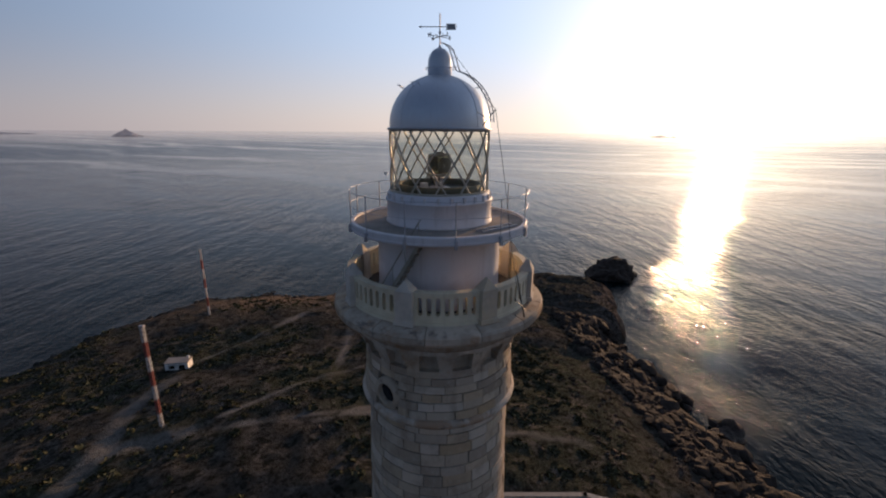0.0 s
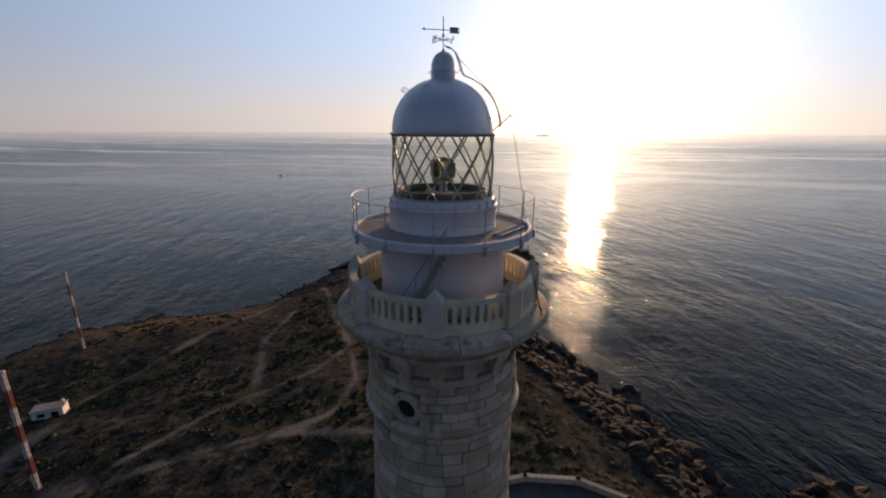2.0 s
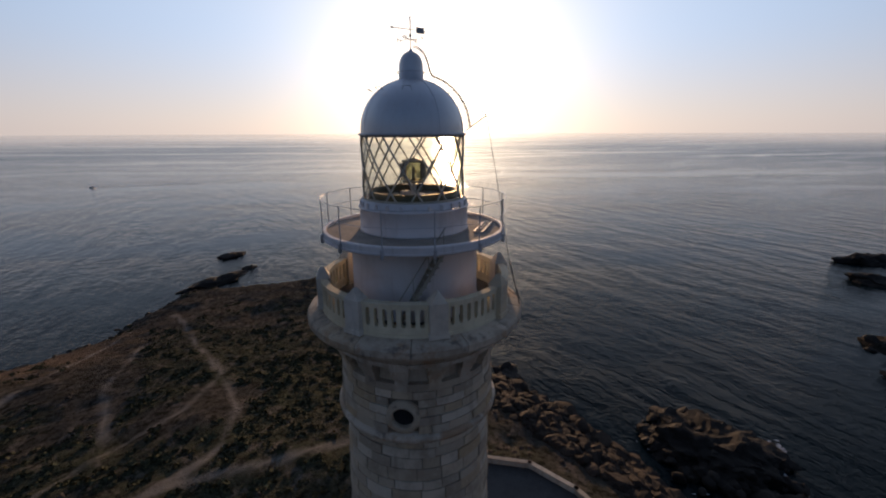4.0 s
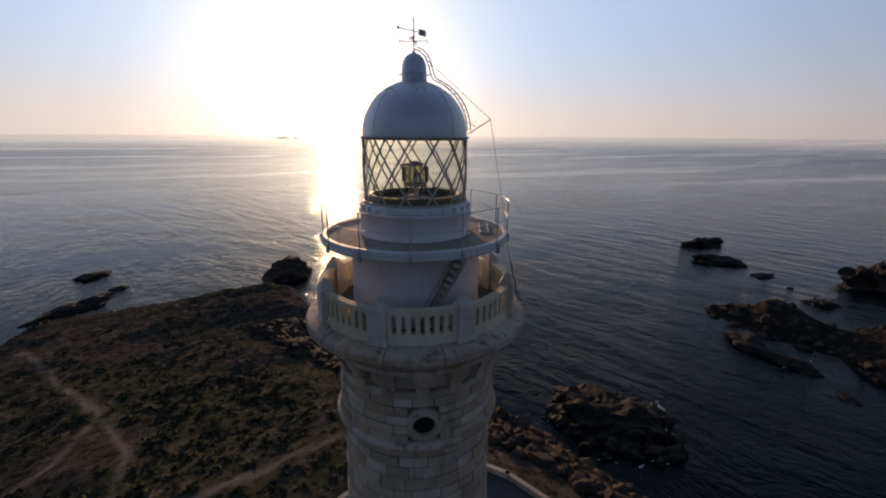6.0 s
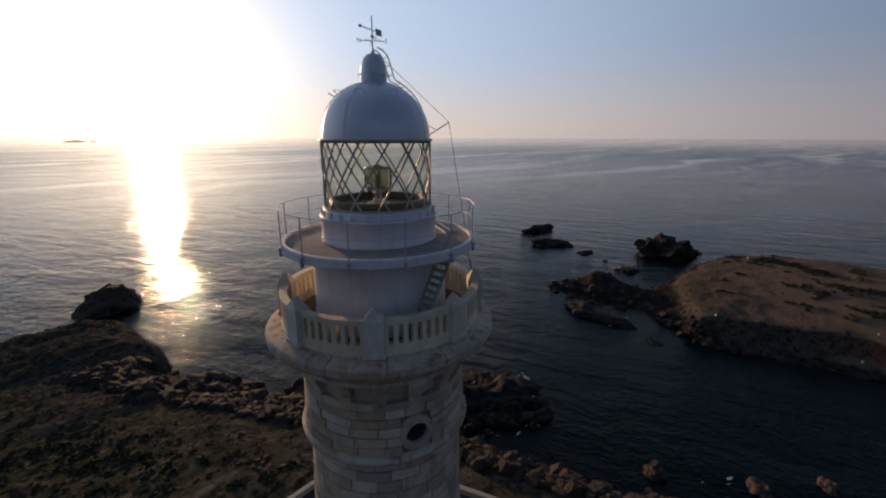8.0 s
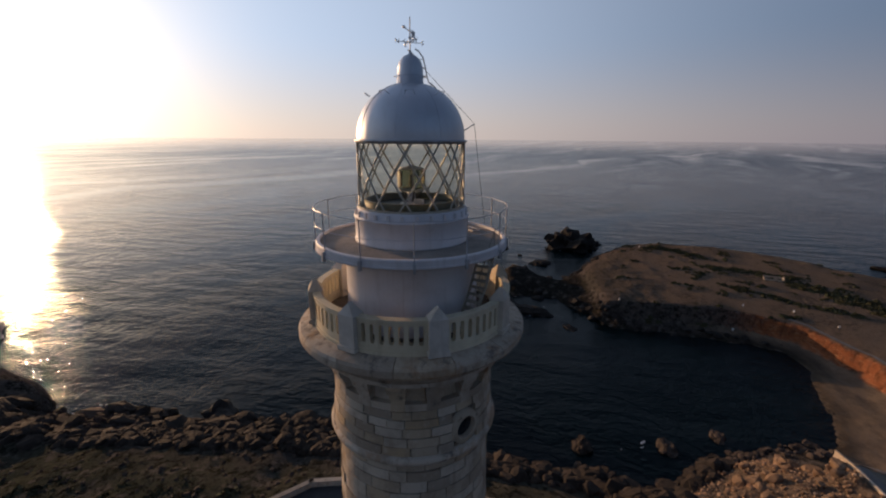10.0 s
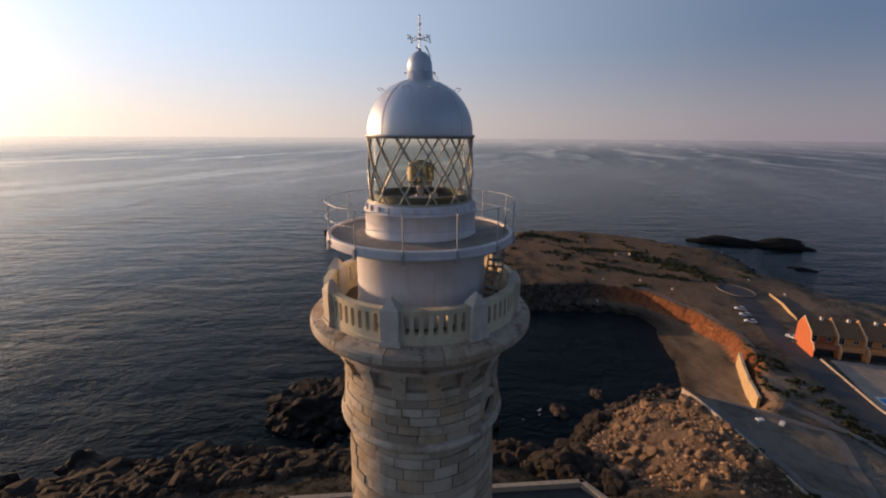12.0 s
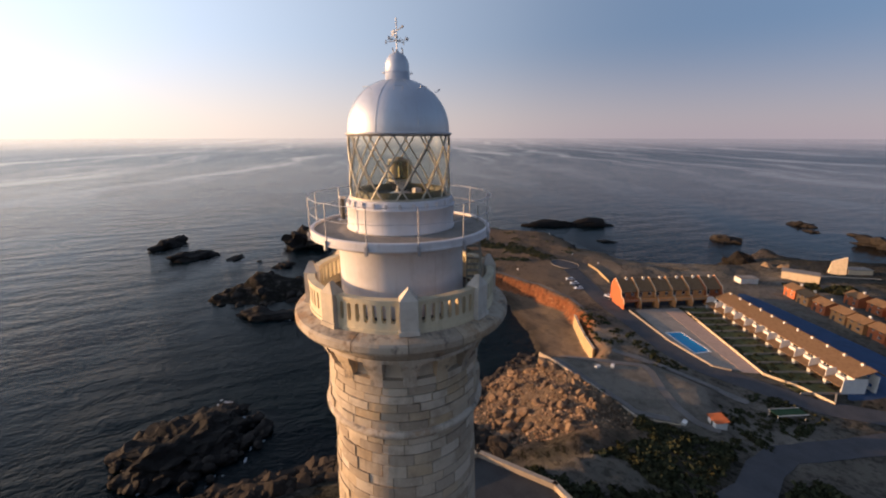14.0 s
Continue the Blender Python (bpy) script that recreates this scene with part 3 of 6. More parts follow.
    # levelled ground
    flat = 1 / (1 + np.exp(np.clip(-(inland(TERRACE, x, y) + 1.0) / 1.1, -40, 40)))
    h = h * (1 - flat) + (TERRACE_Z - 0.35) * flat
    town = np.clip(blob(x, y, 58, -168, 52, 56) * 1.9, 0, 1) * np.clip(up / 6, 0, 1) * np.clip(d / 8, 0, 1)
    h = h * (1 - town) + 9.5 * town
    yard = 1 / (1 + np.exp(np.clip(-inland([(79, -82), (71, -97), (58, -110), (42, -113), (34, -101), (34, -89), (43, -81)], x, y) / 1.2, -40, 40)))
    h = h * (1 - yard) + 12.6 * yard
    ridge = np.maximum(np.abs(y + 79.2), np.maximum(x - 78, 42 - x))
    h = h + 0.55 * np.exp(-(np.maximum(ridge, 0) / 1.5) ** 2)
    return h, d, up


def land_at(x, y):
    return float(land(np.array([float(x)]), np.array([float(y)]))[0][0])


# ---------------------------------------------------------------- sea and ground
def ring_sheet():
    """The sea: one sheet, that bends gently up at the far rim to meet the hazy horizon."""
    bm = bmesh.new()
    radii = [0.01, 60, 150, 300, 600, 1000, 1500, 2000, 2500, 3000, 3500, 4000, 4500, 4900]
    n = 128
    rings = [[bm.verts.new((r * math.sin(2 * math.pi * i / n), r * math.cos(2 * math.pi * i / n), 58.0 * max(0, (r - 1500) / 3400) ** 2)) for i in range(n)] for r in radii]
    for a, b in zip(rings, rings[1:]):
        for i in range(n):
            bm.faces.new((a[i], b[i], b[(i + 1) % n], a[(i + 1) % n]))
    return bm


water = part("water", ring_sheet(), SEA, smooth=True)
tagged(water, "calm dark blue sea with small ripples under a low sun", "sea", kind="structure")


def along(points, x, y):
    """Distance to an open line."""
    best = np.full(x.shape, 1e9)
    for (ax, ay), (bx, by) in zip(points, points[1:]):
        dx, dy = bx - ax, by - ay
        t = np.clip(((x - ax) * dx + (y - ay) * dy) / (dx * dx + dy * dy), 0, 1)
        best = np.minimum(best, np.hypot(x - ax - t * dx, y - ay - t * dy))
    return best


def soft(d, w, edge=1.0):
    return np.clip((w - d) / edge + 0.5, 0, 1)


FOOTPATHS = [
    [(-8, 182), (-5, 164), (-3.5, 135), (0.7, 99), (0, 78), (-5, 64), (-13, 59.5), (-31, 58), (-50, 58)],
    [(0.7, 104), (-10, 86), (-24, 80), (-39, 68), (-46, 61)],
    [(-5, 64), (-14, 58), (-23, 56)],
    [(-18, 150), (-26, 118), (-24, 83)],
    [(-72, 92), (-58, 112), (-44, 140), (-22, 178)],
    [(-14, 58), (2, 52), (30, 48)],
]
TRACKS = [[(-62, 20), (-64, 43), (-65, 55), (-71, 71), (-69, 86)], [(-65, 55), (-50, 58)]]


def make_ground():
    gx = np.concatenate([np.arange(-600, -150, 15.0), np.arange(-150, 330, 1.25), np.arange(330, 421, 15.0)])
    gy = np.concatenate([np.arange(-480, -300, 6.0), np.arange(-300, 240, 1.25), np.arange(240, 420, 15.0)])
    x, y = np.meshgrid(gx, gy)
    h, d, up = land(x, y)
    ny, nx = x.shape
    idx = np.arange(nx * ny).reshape(ny, nx)
    quads = np.stack([idx[:-1, :-1], idx[:-1, 1:], idx[1:, 1:], idx[1:, :-1]], -1).reshape(-1, 4)
    keep = (h.ravel()[quads] > -5.5).any(1)
    quads = quads[keep]
    used, inv = np.unique(quads, return_inverse=True)
    co = np.stack([x.ravel()[used], y.ravel()[used], h.ravel()[used]], 1)
    me = bpy.data.meshes.new("ground")
    me.from_pydata(co.tolist(), [], inv.reshape(-1, 4).tolist())
    gy_, gx_ = np.gradient(h, gy, gx)
    slope = np.hypot(gx_, gy_)
    sel = lambda a: np.clip(a, 0, 1).ravel()[used].astype(np.float32)
    masks = {
        "rock": np.clip((slope - 0.55) * 1.8, 0, 1) + soft(d, 9, 8) * (d > 0) + blob(x, y, 205, -5, 40, 30) + 1.4 * blob(x, y, 66, 30, 18, 60),
        "scrub": np.clip(rough(x, y, 22, 41) * 1.4 + 0.35, 0, 1) * np.clip((d - 6) / 10, 0, 1) * (1 - np.clip(2 * blob(x, y, 210, -145, 85, 60), 0, 1)) * (0.35 + 0.65 * np.clip(blob(x, y, -10, 80, 90, 60) + blob(x, y, 20, -70, 50, 40), 0, 1)),
        "earth": 0.7 * bluff(x, y) * (up > 0.5) * np.clip(slope * 1.5, 0, 1) + np.clip((slope - 0.5) * 1.6, 0, 1) * np.clip(blob(x, y, 134, -126, 50, 16) * 2.6, 0, 1) * (up > -5),
        "sand": soft(up, -0.4, 1.2) * np.clip(blob(x, y, 124, -112, 48, 24) * 2.4, 0, 1) * (d > 0.2) * (y < -86),
        "bare": np.maximum(np.maximum(bluff(x, y) * (up > 0.5), np.clip(1.8 * blob(x, y, 60, -70, 24, 11), 0, 1) * np.clip((d - 4) / 4, 0, 1) * (y > -80)), np.clip(blob(x, y, 210, -145, 90, 66) * 2.4, 0, 1) * np.clip(1.0 + rough(x, y, 18, 51) * 0.35, 0, 1) * np.clip((d - 2) / 4, 0, 1) * np.clip((up - 0.5) / 2, 0, 1) * np.clip(1.6 - 1.6 * slope, 0, 1) * np.clip((-38 - y) / 14, 0, 1))
        + blob(x, y, 68, -76, 14, 9) * 0.9 + blob(x, y, 64, -64, 18, 12) * 0.9 + blob(x, y, 70, -106, 30, 10) * 0.7 + 0.65 * np.clip(blob(x, y, -70, 162, 60, 18) * 1.2, 0, 1) * np.clip(0.6 + rough(x, y, 20, 52) * 0.9, 0, 1),
        "dust": 0.55 * soft(-inland([(46, -38), (31, -62), (19, -60), (27, -42)], x, y), 0.0, 3.0) + soft(-inland([(78, -82), (70, -97), (58, -109), (42, -112), (36, -101), (35, -89), (43, -82)], x, y), 0.0, 2.0) * np.clip(0.85 + 0.4 * rough(x, y, 11, 78), 0.4, 1) + np.clip(np.clip(blob(x, y, 56, -108, 48, 18) * 1.9, 0, 1) + np.clip(blob(x, y, 80, -205, 62, 52) * 1.5, 0, 0.8), 0, 1) * np.clip(up / 2, 0, 1) * np.clip(0.85 + 0.5 * rough(x, y, 14, 77), 0.3, 1),
        "pathway": sum(soft(along(p, x, y) + 0.8 * wave(x, y, 6, 61), 0.7, 1.1) for p in FOOTPATHS) + 0.8 * sum(soft(along(p, x, y), 2.4, 1.5) for p in TRACKS),
        # real damp near the water, plus painted shade higher up the shore and x > 160
        "wet_shade": 0.75 * soft(d, 3.5, 5.0) * (d > 0) * np.clip(blob(x, y, 124, -112, 48, 24) * 2.4, 0, 1) + 0.85 * (x > 160) * np.clip((y + 50) / 3, 0, 1) + soft(h, 0.9 + 2.0 * ((x > 40) & (y > -60) & (y < 90)), 1.4 + 2.2 * ((x > 40) & (y > -60) & (y < 90))) * (1 - np.clip(blob(x, y, 122, -108, 36, 14) * 2, 0, 1)),
    }
    for name, values in masks.items():
        a = me.attributes.new(name, "FLOAT", "POINT")
        a.data.foreach_set("value", sel(values))
    me.materials.append(GROUND)
    me.polygons.foreach_set("use_smooth", [True] * len(me.polygons))
    return new("ground", me)


ground = tagged(make_ground(), "rocky headland with dry scrub, footpaths and dark shore rocks", "ground", kind="structure")


def drape(name, points, width, material, lift=0.06, label="", step=2.0, kind="structure", category="road"):
    """A strip of paving laid on the ground along a line."""
    pts = [Vector((*p, 0)) for p in points]
    line = []
    for a, b in zip(pts, pts[1:]):
        n = max(1, int((b - a).length / step))
        line += [a.lerp(b, i / n) for i in range(n)]
    line.append(pts[-1])
    bm = bmesh.new()
    rows = []
    for i, p in enumerate(line):
        d = (line[min(i + 1, len(line) - 1)] - line[max(i - 1, 0)]).normalized()
        side = Vector((-d.y, d.x, 0))
        row = []
        for k in (-1, -0.5, 0, 0.5, 1):
            q = p + side * k * width / 2
            row.append((q.x, q.y))
        zs = [land_at(*q) for q in row]
        top = max(zs) * 0.5 + sum(zs) / 5 * 0.5
        rows.append([bm.verts.new((*q, max(z, top - 0.3) + lift)) for q, z in zip(row, zs)])
    for a, b in zip(rows, rows[1:]):
        for k in range(4):
            bm.faces.new((a[k], a[k + 1], b[k + 1], b[k]))
    bmesh.ops.recalc_face_normals(bm, faces=bm.faces)
    ob = part(name, bm, material, smooth=True)
    return tagged(ob, label, category, kind=kind)


def slab(name, poly, z0, z1, material, label, category="paving", kind="structure", parent=None):
    bm = bmesh.new()
    a = [bm.verts.new((*p, z0)) for p in poly]
    b = [bm.verts.new((*p, z1)) for p in poly]
    bm.faces.new(b)
    bm.faces.new(list(reversed(a)))
    for i in range(len(poly)):
        j = (i + 1) % len(poly)
        bm.faces.new((a[i], a[j], b[j], b[i]))
    bmesh.ops.recalc_face_normals(bm, faces=bm.faces)
    ob = part(name, bm, material, parent)
    return ob if parent else tagged(ob, label, category, kind=kind)


def wall_along(name, points, thick, bottom, top, material, label, category="wall", coping=None, closed=False):
    """A wall along a line, with a coping that sticks out a little. top: height of its top."""
    root = thing(name, label, category, kind="structure")
    pts = list(points) + ([points[0]] if closed else [])
    for (ax, ay), (bx, by) in zip(pts, pts[1:]):
        length = math.hypot(bx - ax, by - ay)
        m = pose(ax, ay, 0, 0, 0, math.degrees(math.atan2(by - ay, bx - ax)))
        part("wall_run", box(-thick / 2, -thick / 2, bottom, length + thick / 2 - 0.01, thick / 2, top, 0.02, m), material, root)
        if coping:
            part("coping", box(-thick / 2 - 0.06, -thick / 2 - 0.06, top + 0.003, length + thick / 2 + 0.04, thick / 2 + 0.06, top + 0.14, 0.03, m), coping, root)
    return root


# the walled terrace round the foot of the tower
slab("terrace", TERRACE, 20.0, TERRACE_Z, ASPHALT, "grey asphalt terrace round the foot of the lighthouse", "terrace")
wall_along("terrace_wall", TERRACE, 0.7, 21.0, TERRACE_Z + 0.9, WALLSTONE, "pale stone parapet wall round the lighthouse terrace", coping=WALLSTONE, closed=True)

# ---------------------------------------------------------------- the lighthouse
lighthouse = thing("lighthouse", "tall round stone lighthouse with a silver dome and white lantern gallery", "lighthouse", pose(0, 0, TERRACE_Z))


def up(z):
    return z - TERRACE_Z


def lift(bm):
    bmesh.ops.translate(bm, verts=bm.verts, vec=(0, 0, -TERRACE_Z))
    return bm


def tower_part(name, bm, material, label="", smooth=False, parent=None):
    return part(name, lift(bm), material, parent or lighthouse, label, smooth)


# core of the shaft, seen as the joints between the stones
CORE = [(4.9, 27.0), (4.9, 28.2), (4.2, 28.6), (3.02, 71.0), (3.05, 72.0), (3.05, 73.2), (2.84, 73.22), (2.84, 74.6), (0.2, 74.6)]
core = tower_part("shaft", lathe(CORE, 96), MORTAR, "round shaft of pale ashlar blocks", True)


def shaft_radius(z):
    if z < 71.0:
        return 3.08 + (71.0 - z) * 0.027
    u = (z - 71.0) / 2.2
    return 3.36 - 0.19 * min(1, u) ** 0.7


COURSE = 0.485
OCULUS = 228.6
rnd = random.Random(4)


def stone_course(z0, z1, count, shift, joined=None, parent=None):
    sizes = [rnd.uniform(0.65, 1.35) for _ in range(count)]
    total, a = sum(sizes), shift
    for s in sizes:
        w = 360 * s / total
        r0, r1 = shaft_radius(z0), shaft_radius(z1)
        gap = rnd.uniform(0.4, 0.8)
        proud = rnd.uniform(-0.024, 0.034)
        b0, b1 = a, a + w
        if 71.5 < (z0 + z1) / 2 < 72.7:
            lo, hi = OCULUS - 10.2, OCULUS + 10.2
            c0, c1 = (b0 - lo) % 360, (b1 - lo) % 360
            if c0 < hi - lo and c1 < hi - lo:
                a += w
                continue
            if c1 < hi - lo:
                b1 = b1 - c1
            elif c0 < hi - lo:
                b0 = b0 + (hi - lo - c0)
            if b1 - b0 < 1.2:
                a += w
                continue
        bm = joined if joined is not None else bmesh.new()
        arc_block(bm, r1 - 0.16, r1 + proud, b0 + gap / 2, b1 - gap / 2, z0 + 0.02, z1 - 0.02, 4, r0 - r1)
        if joined is None:
            tower_part("stone", bm, ASHLAR, parent=core)
        a += w


far_bm = bmesh.new()
z = 28.9
while z < 66.2:
    stone_course(z, z + COURSE, 24, rnd.uniform(0, 30), far_bm)
    z += COURSE
shaft_base = tower_part("lower_masonry", far_bm, ASHLAR_FAR, parent=core)
tagged(shaft_base, kind="stuff")
z = 66.3
while z < 70.8:
    tall = rnd.uniform(0.40, 0.57)
    top = 70.98 if 70.98 - z - tall < 0.3 else z + tall
    stone_course(z, top, 20, rnd.uniform(0, 30), parent=core)
    z = top
# string course, a rounded moulding at the foot of the upper drum
tower_part("string_course", lathe([(3.0, 70.98), (3.14, 70.99), (3.30, 71.06), (3.40, 71.18), (3.42, 71.30), (3.36, 71.42), (3.0, 71.43)], 128), CORNICE, "rounded stone moulding", True)
for z0, z1 in ((71.44, 71.80), (71.80, 72.16), (72.16, 72.52), (72.52, 72.86), (72.86, 73.20)):
    stone_course(z0, z1, 22, rnd.uniform(0, 30), parent=core)


def oculus():
    """A round window frame of stone, with a dark opening."""
    m = Matrix.Rotation(radians(OCULUS), 4, "Z") @ Matrix.Translation((0, 0, 72.12))
    prof = [(0.41, -0.12), (0.41, 0.29), (0.43, 0.335), (0.50, 0.335), (0.53, 0.30), (0.56, 0.28), (0.65, 0.30), (0.66, 0.0)]
    bm = lathe(prof, 40)
    turn = Matrix.Translation((2.95, 0, 0)) @ Matrix.Rotation(radians(90), 4, "Y")
    bmesh.ops.transform(bm, matrix=m @ turn, verts=bm.verts)
    frame_ob = tower_part("round_window", bm, CORNICE, "round stone window frame with dark opening", True)
    pane = lathe([(0.001, 0.125), (0.42, 0.125)], 32)
    bmesh.ops.transform(pane, matrix=m @ turn, verts=pane.verts)
    tower_part("pane", pane, WINDOW, "dark window pane", parent=frame_ob)


oculus()

# corbel table: sixteen stepped brackets with recesses between them, and the moulded cornice
for i in range(16):
    a = 3.0 + i * 22.5
    bm = arc_block(bmesh.new(), 2.80, 3.21, a - 4.4, a + 4.4, 73.22, 73.70, 3)
    arc_block(bm, 2.80, 3.33, a - 4.9, a + 4.9, 73.703, 73.98, 3, -0.05)
    arc_block(bm, 2.80, 3.47, a - 5.5, a + 5.5, 73.983, 74.20, 3, -0.06)
    arc_block(bm, 2.80, 3.50, a - 5.8, a + 5.8, 74.203, 74.34, 3)
    tower_part("corbel", bm, CORNICE)
    tower_part("recess_stone", arc_block(bmesh.new(), 2.76, 2.945, a + 4.45, a + 18.05, 73.22, 74.34, 3), ASHLAR)
    tower_part("recess_sill", arc_block(bmesh.new(), 2.945, 3.19, a + 4.45, a + 18.05, 73.22, 73.50, 3), ASHLAR)
tower_part("lintel_course", lathe([(2.8, 74.345), (3.52, 74.345), (3.52, 74.50), (2.8, 74.50)], 128), CORNICE, "plain stone band over the corbels")
tower_part("cornice_bed", lathe([(2.9, 74.50), (3.54, 74.52), (3.57, 74.60), (3.60, 74.70), (3.72, 74.84), (3.95, 74.98), (4.12, 75.04), (2.9, 75.05)], 128), CORNICE, "hollow moulding under the cornice", True)
for i in range(14):
    a = i * 360 / 14 + 5
    bm = bmesh.new()
    cols = []
    for j in range(7):
        b = a + (360 / 14 - 0.35) * j / 6
        cols.append([bm.verts.new(polar(r, b, zz)) for r, zz in ((2.9, 75.052), (4.10, 75.055), (4.30, 75.12), (4.38, 75.24), (4.38, 75.46), (4.32, 75.55), (3.8, 75.66), (2.9, 75.66))])
    for c, d in zip(cols, cols[1:]):
        for q in range(8):
            bm.faces.new((c[q], d[q], d[(q + 1) % 8], c[(q + 1) % 8]))
    bm.faces.new(list(reversed(cols[0])))
    bm.faces.new(cols[-1])
    tower_part("cornice_stone", bm, CORNICE)

tower_part("balcony_deck", lathe([(2.3, 75.67), (3.72, 75.67), (3.72, 75.55)], 96), BALCONYDECK, "cement deck of the stone balcony")

# balustrade: eight pointed posts and eight panels with seven slots each
POSTS = [25.0 + 45 * i for i in range(8)]
for a in POSTS:
    m = Matrix.Rotation(radians(a), 4, "Z")
    bm = bmesh.new()
    add_box(bm, 3.36, -0.36, 75.66, 3.98, 0.36, 75.82, m)
    add_box(bm, 3.40, -0.31, 75.80, 3.93, 0.31, 76.90, m)
    v = [bm.verts.new(m @ Vector(p)) for p in ((3.40, -0.31, 76.895), (3.93, -0.31, 76.895), (3.93, 0.31, 76.895), (3.40, 0.31, 76.895), (3.62, 0.0, 77.30), (3.76, 0.0, 77.28))]
    for f in ((0, 1, 5, 4), (1, 2, 5), (2, 3, 4, 5), (3, 0, 4)):
        bm.faces.new([v[i] for i in f])
    bmesh.ops.bevel(bm, geom=[e for e in bm.edges if e.is_manifold and e.calc_face_angle(0) > 0.5], offset=0.015, segments=1, affect="EDGES")
    tower_part("balustrade_post", bm, POSTSTONE)

PANEL_IN, PANEL_OUT = 3.54, 3.76


def panel_mesh():
    bm = bmesh.new()
    half = 22.5 - 4.8
    z0, z1, s0, s1 = 75.66, 76.86, 76.03, 76.68
    n = 7
    slot = 2.45
    pitch = 2 * half / (n + 0.35)
    arc_block(bm, PANEL_IN, PANEL_OUT, -half, half, z0, s0, 20)
    arc_block(bm, PANEL_IN, PANEL_OUT, -half, half, s1, z1, 20)
    arc_block(bm, PANEL_IN - 0.03, PANEL_OUT + 0.03, -half, half, z1 - 0.09, z1 + 0.02, 20)
    arc_block(bm, PANEL_IN - 0.02, PANEL_OUT + 0.04, -half, half, z0 + 0.003, z0 + 0.12, 20)
    edges = [-half]
    for i in range(n):
        c = (i - (n - 1) / 2) * pitch
        edges += [c - slot / 2, c + slot / 2]
    edges.append(half)
    for a, b in zip(edges[0::2], edges[1::2]):
        arc_block(bm, PANEL_IN, PANEL_OUT, a, b, s0 - 0.001, s1 + 0.001, 2)
    # rounded slot ends
    for i in range(n):
        c = (i - (n - 1) / 2) * pitch
        for top in (0, 1):
            for side in (-1, 1):
                zz = s1 - 0.05 if top else s0
                arc_block(bm, PANEL_IN + 0.002, PANEL_OUT - 0.002, c + side * slot / 2 - 0.30, c + side * slot / 2 + 0.30, zz, zz + 0.05, 1)
    return lift(bm)


first = part("balustrade_panel", panel_mesh(), BALUSTER, lighthouse, "cast stone panel with seven upright slots")
first.matrix_basis = Matrix.Rotation(radians(POSTS[0] + 22.5), 4, "Z")
for a in POSTS[1:]:
    ob = piece("balustrade_panel", first.data, lighthouse, Matrix.Rotation(radians(a + 22.5), 4, "Z"))

# watch room drum and the upper gallery
tower_part("watch_room_wall", lathe([(2.55, 75.67), (2.55, 75.95), (2.52, 76.0), (2.50, 78.05), (2.60, 78.15), (2.85, 78.3), (3.05, 78.36), (2.0, 78.4)], 128), WHITE, "round white plastered wall", True)
tower_part("gallery_slab", lathe([(2.0, 78.37), (3.42, 78.38), (3.50, 78.44), (3.50, 78.50), (3.555, 78.54), (3.555, 78.72), (3.53, 78.76), (3.42, 78.76), (3.42, 78.66), (2.0, 78.66)], 128), WHITE, "white gallery slab with a raised rim")
tower_part("gallery_deck", lathe([(2.0, 78.664), (3.41, 78.664)], 96), DECK, "worn cement deck")
for i in range(7):
    a0 = i * 360 / 7 + 10
    tower_part("rim_moulding", arc_block(bmesh.new(), 3.50, 3.59, a0, a0 + 360 / 7 - 0.3, 78.47, 78.535, 14), WHITE)

RAILS = [138.6 + 360 / 13 * i for i in range(13)]
for a in RAILS:
    bm = bmesh.new()
    tube(bm, [polar(3.56, a, 78.36), polar(3.56, a, 79.95)], 0.021, 8)
    m = Matrix.Rotation(radians(a), 4, "Z")
    add_box(bm, 3.55, -0.045, 78.34, 3.66, 0.045, 78.66, m)
    tower_part("railing_post", bm, STEEL, "grey steel post with bracket")
for zz, rr in ((79.94, 0.013), (79.38, 0.010)):
    bm = tube(bmesh.new(), [polar(3.56, i * 3.75, zz + 0.012 * math.sin(i * 1.1)) for i in range(96)], rr, 6, True)
    tower_part("handrail", bm, STEEL, "thin grey rail")

# lantern pedestal, glazing, dome
tower_part("lantern_pedestal", lathe([(1.9, 78.66), (2.14, 78.665), (2.14, 78.74), (2.11, 78.78), (2.11, 79.52), (2.15, 79.55), (2.15, 79.60), (2.04, 79.62), (2.02, 79.88), (1.80, 79.90), (0.1, 79.90)], 128), WHITE, "white lantern base wall", True)
for i in range(26):
    a = i * 360 / 26 + 4
    tower_part("vent_tab", arc_block(bmesh.new(), 2.0, 2.10, a - 1.35, a + 1.35, 79.61, 79.82, 1), WHITE)
glass = tower_part("glazing", lathe([(1.90, 79.88), (1.90, 82.16)], 96), GLASS, "clear storm panes of the lantern", True)
glass.visible_shadow = False
NODES = 13
for i in range(NODES):
    for sign in (1, -1):
        bm = bmesh.new()
        pts = []
        for j in range(10):
            u = j / 9
            pts.append(polar(1.935, 262.8 + 360 / NODES * (i + sign * 1.5 * (0.5 - u) + 0.75 * sign + (0 if sign > 0 else 1.5)), 79.88 + 2.28 * u))
        tube(bm, pts, 0.034, 6)
        tower_part("lattice_bar", bm, BRONZE, parent=glass)
tower_part("sill_ring", lathe([(1.86, 79.87), (1.99, 79.87), (1.99, 79.95), (1.86, 79.95), (1.86, 79.87)], 96), BRONZE, "bronze sill of the glazing")
tower_part("head_ring", lathe([(1.84, 82.14), (1.96, 82.14), (1.97, 82.19), (2.02, 82.20), (2.03, 82.25), (2.0, 82.28), (1.85, 82.29)], 128), STEEL, "grey gutter ring under the dome", True)
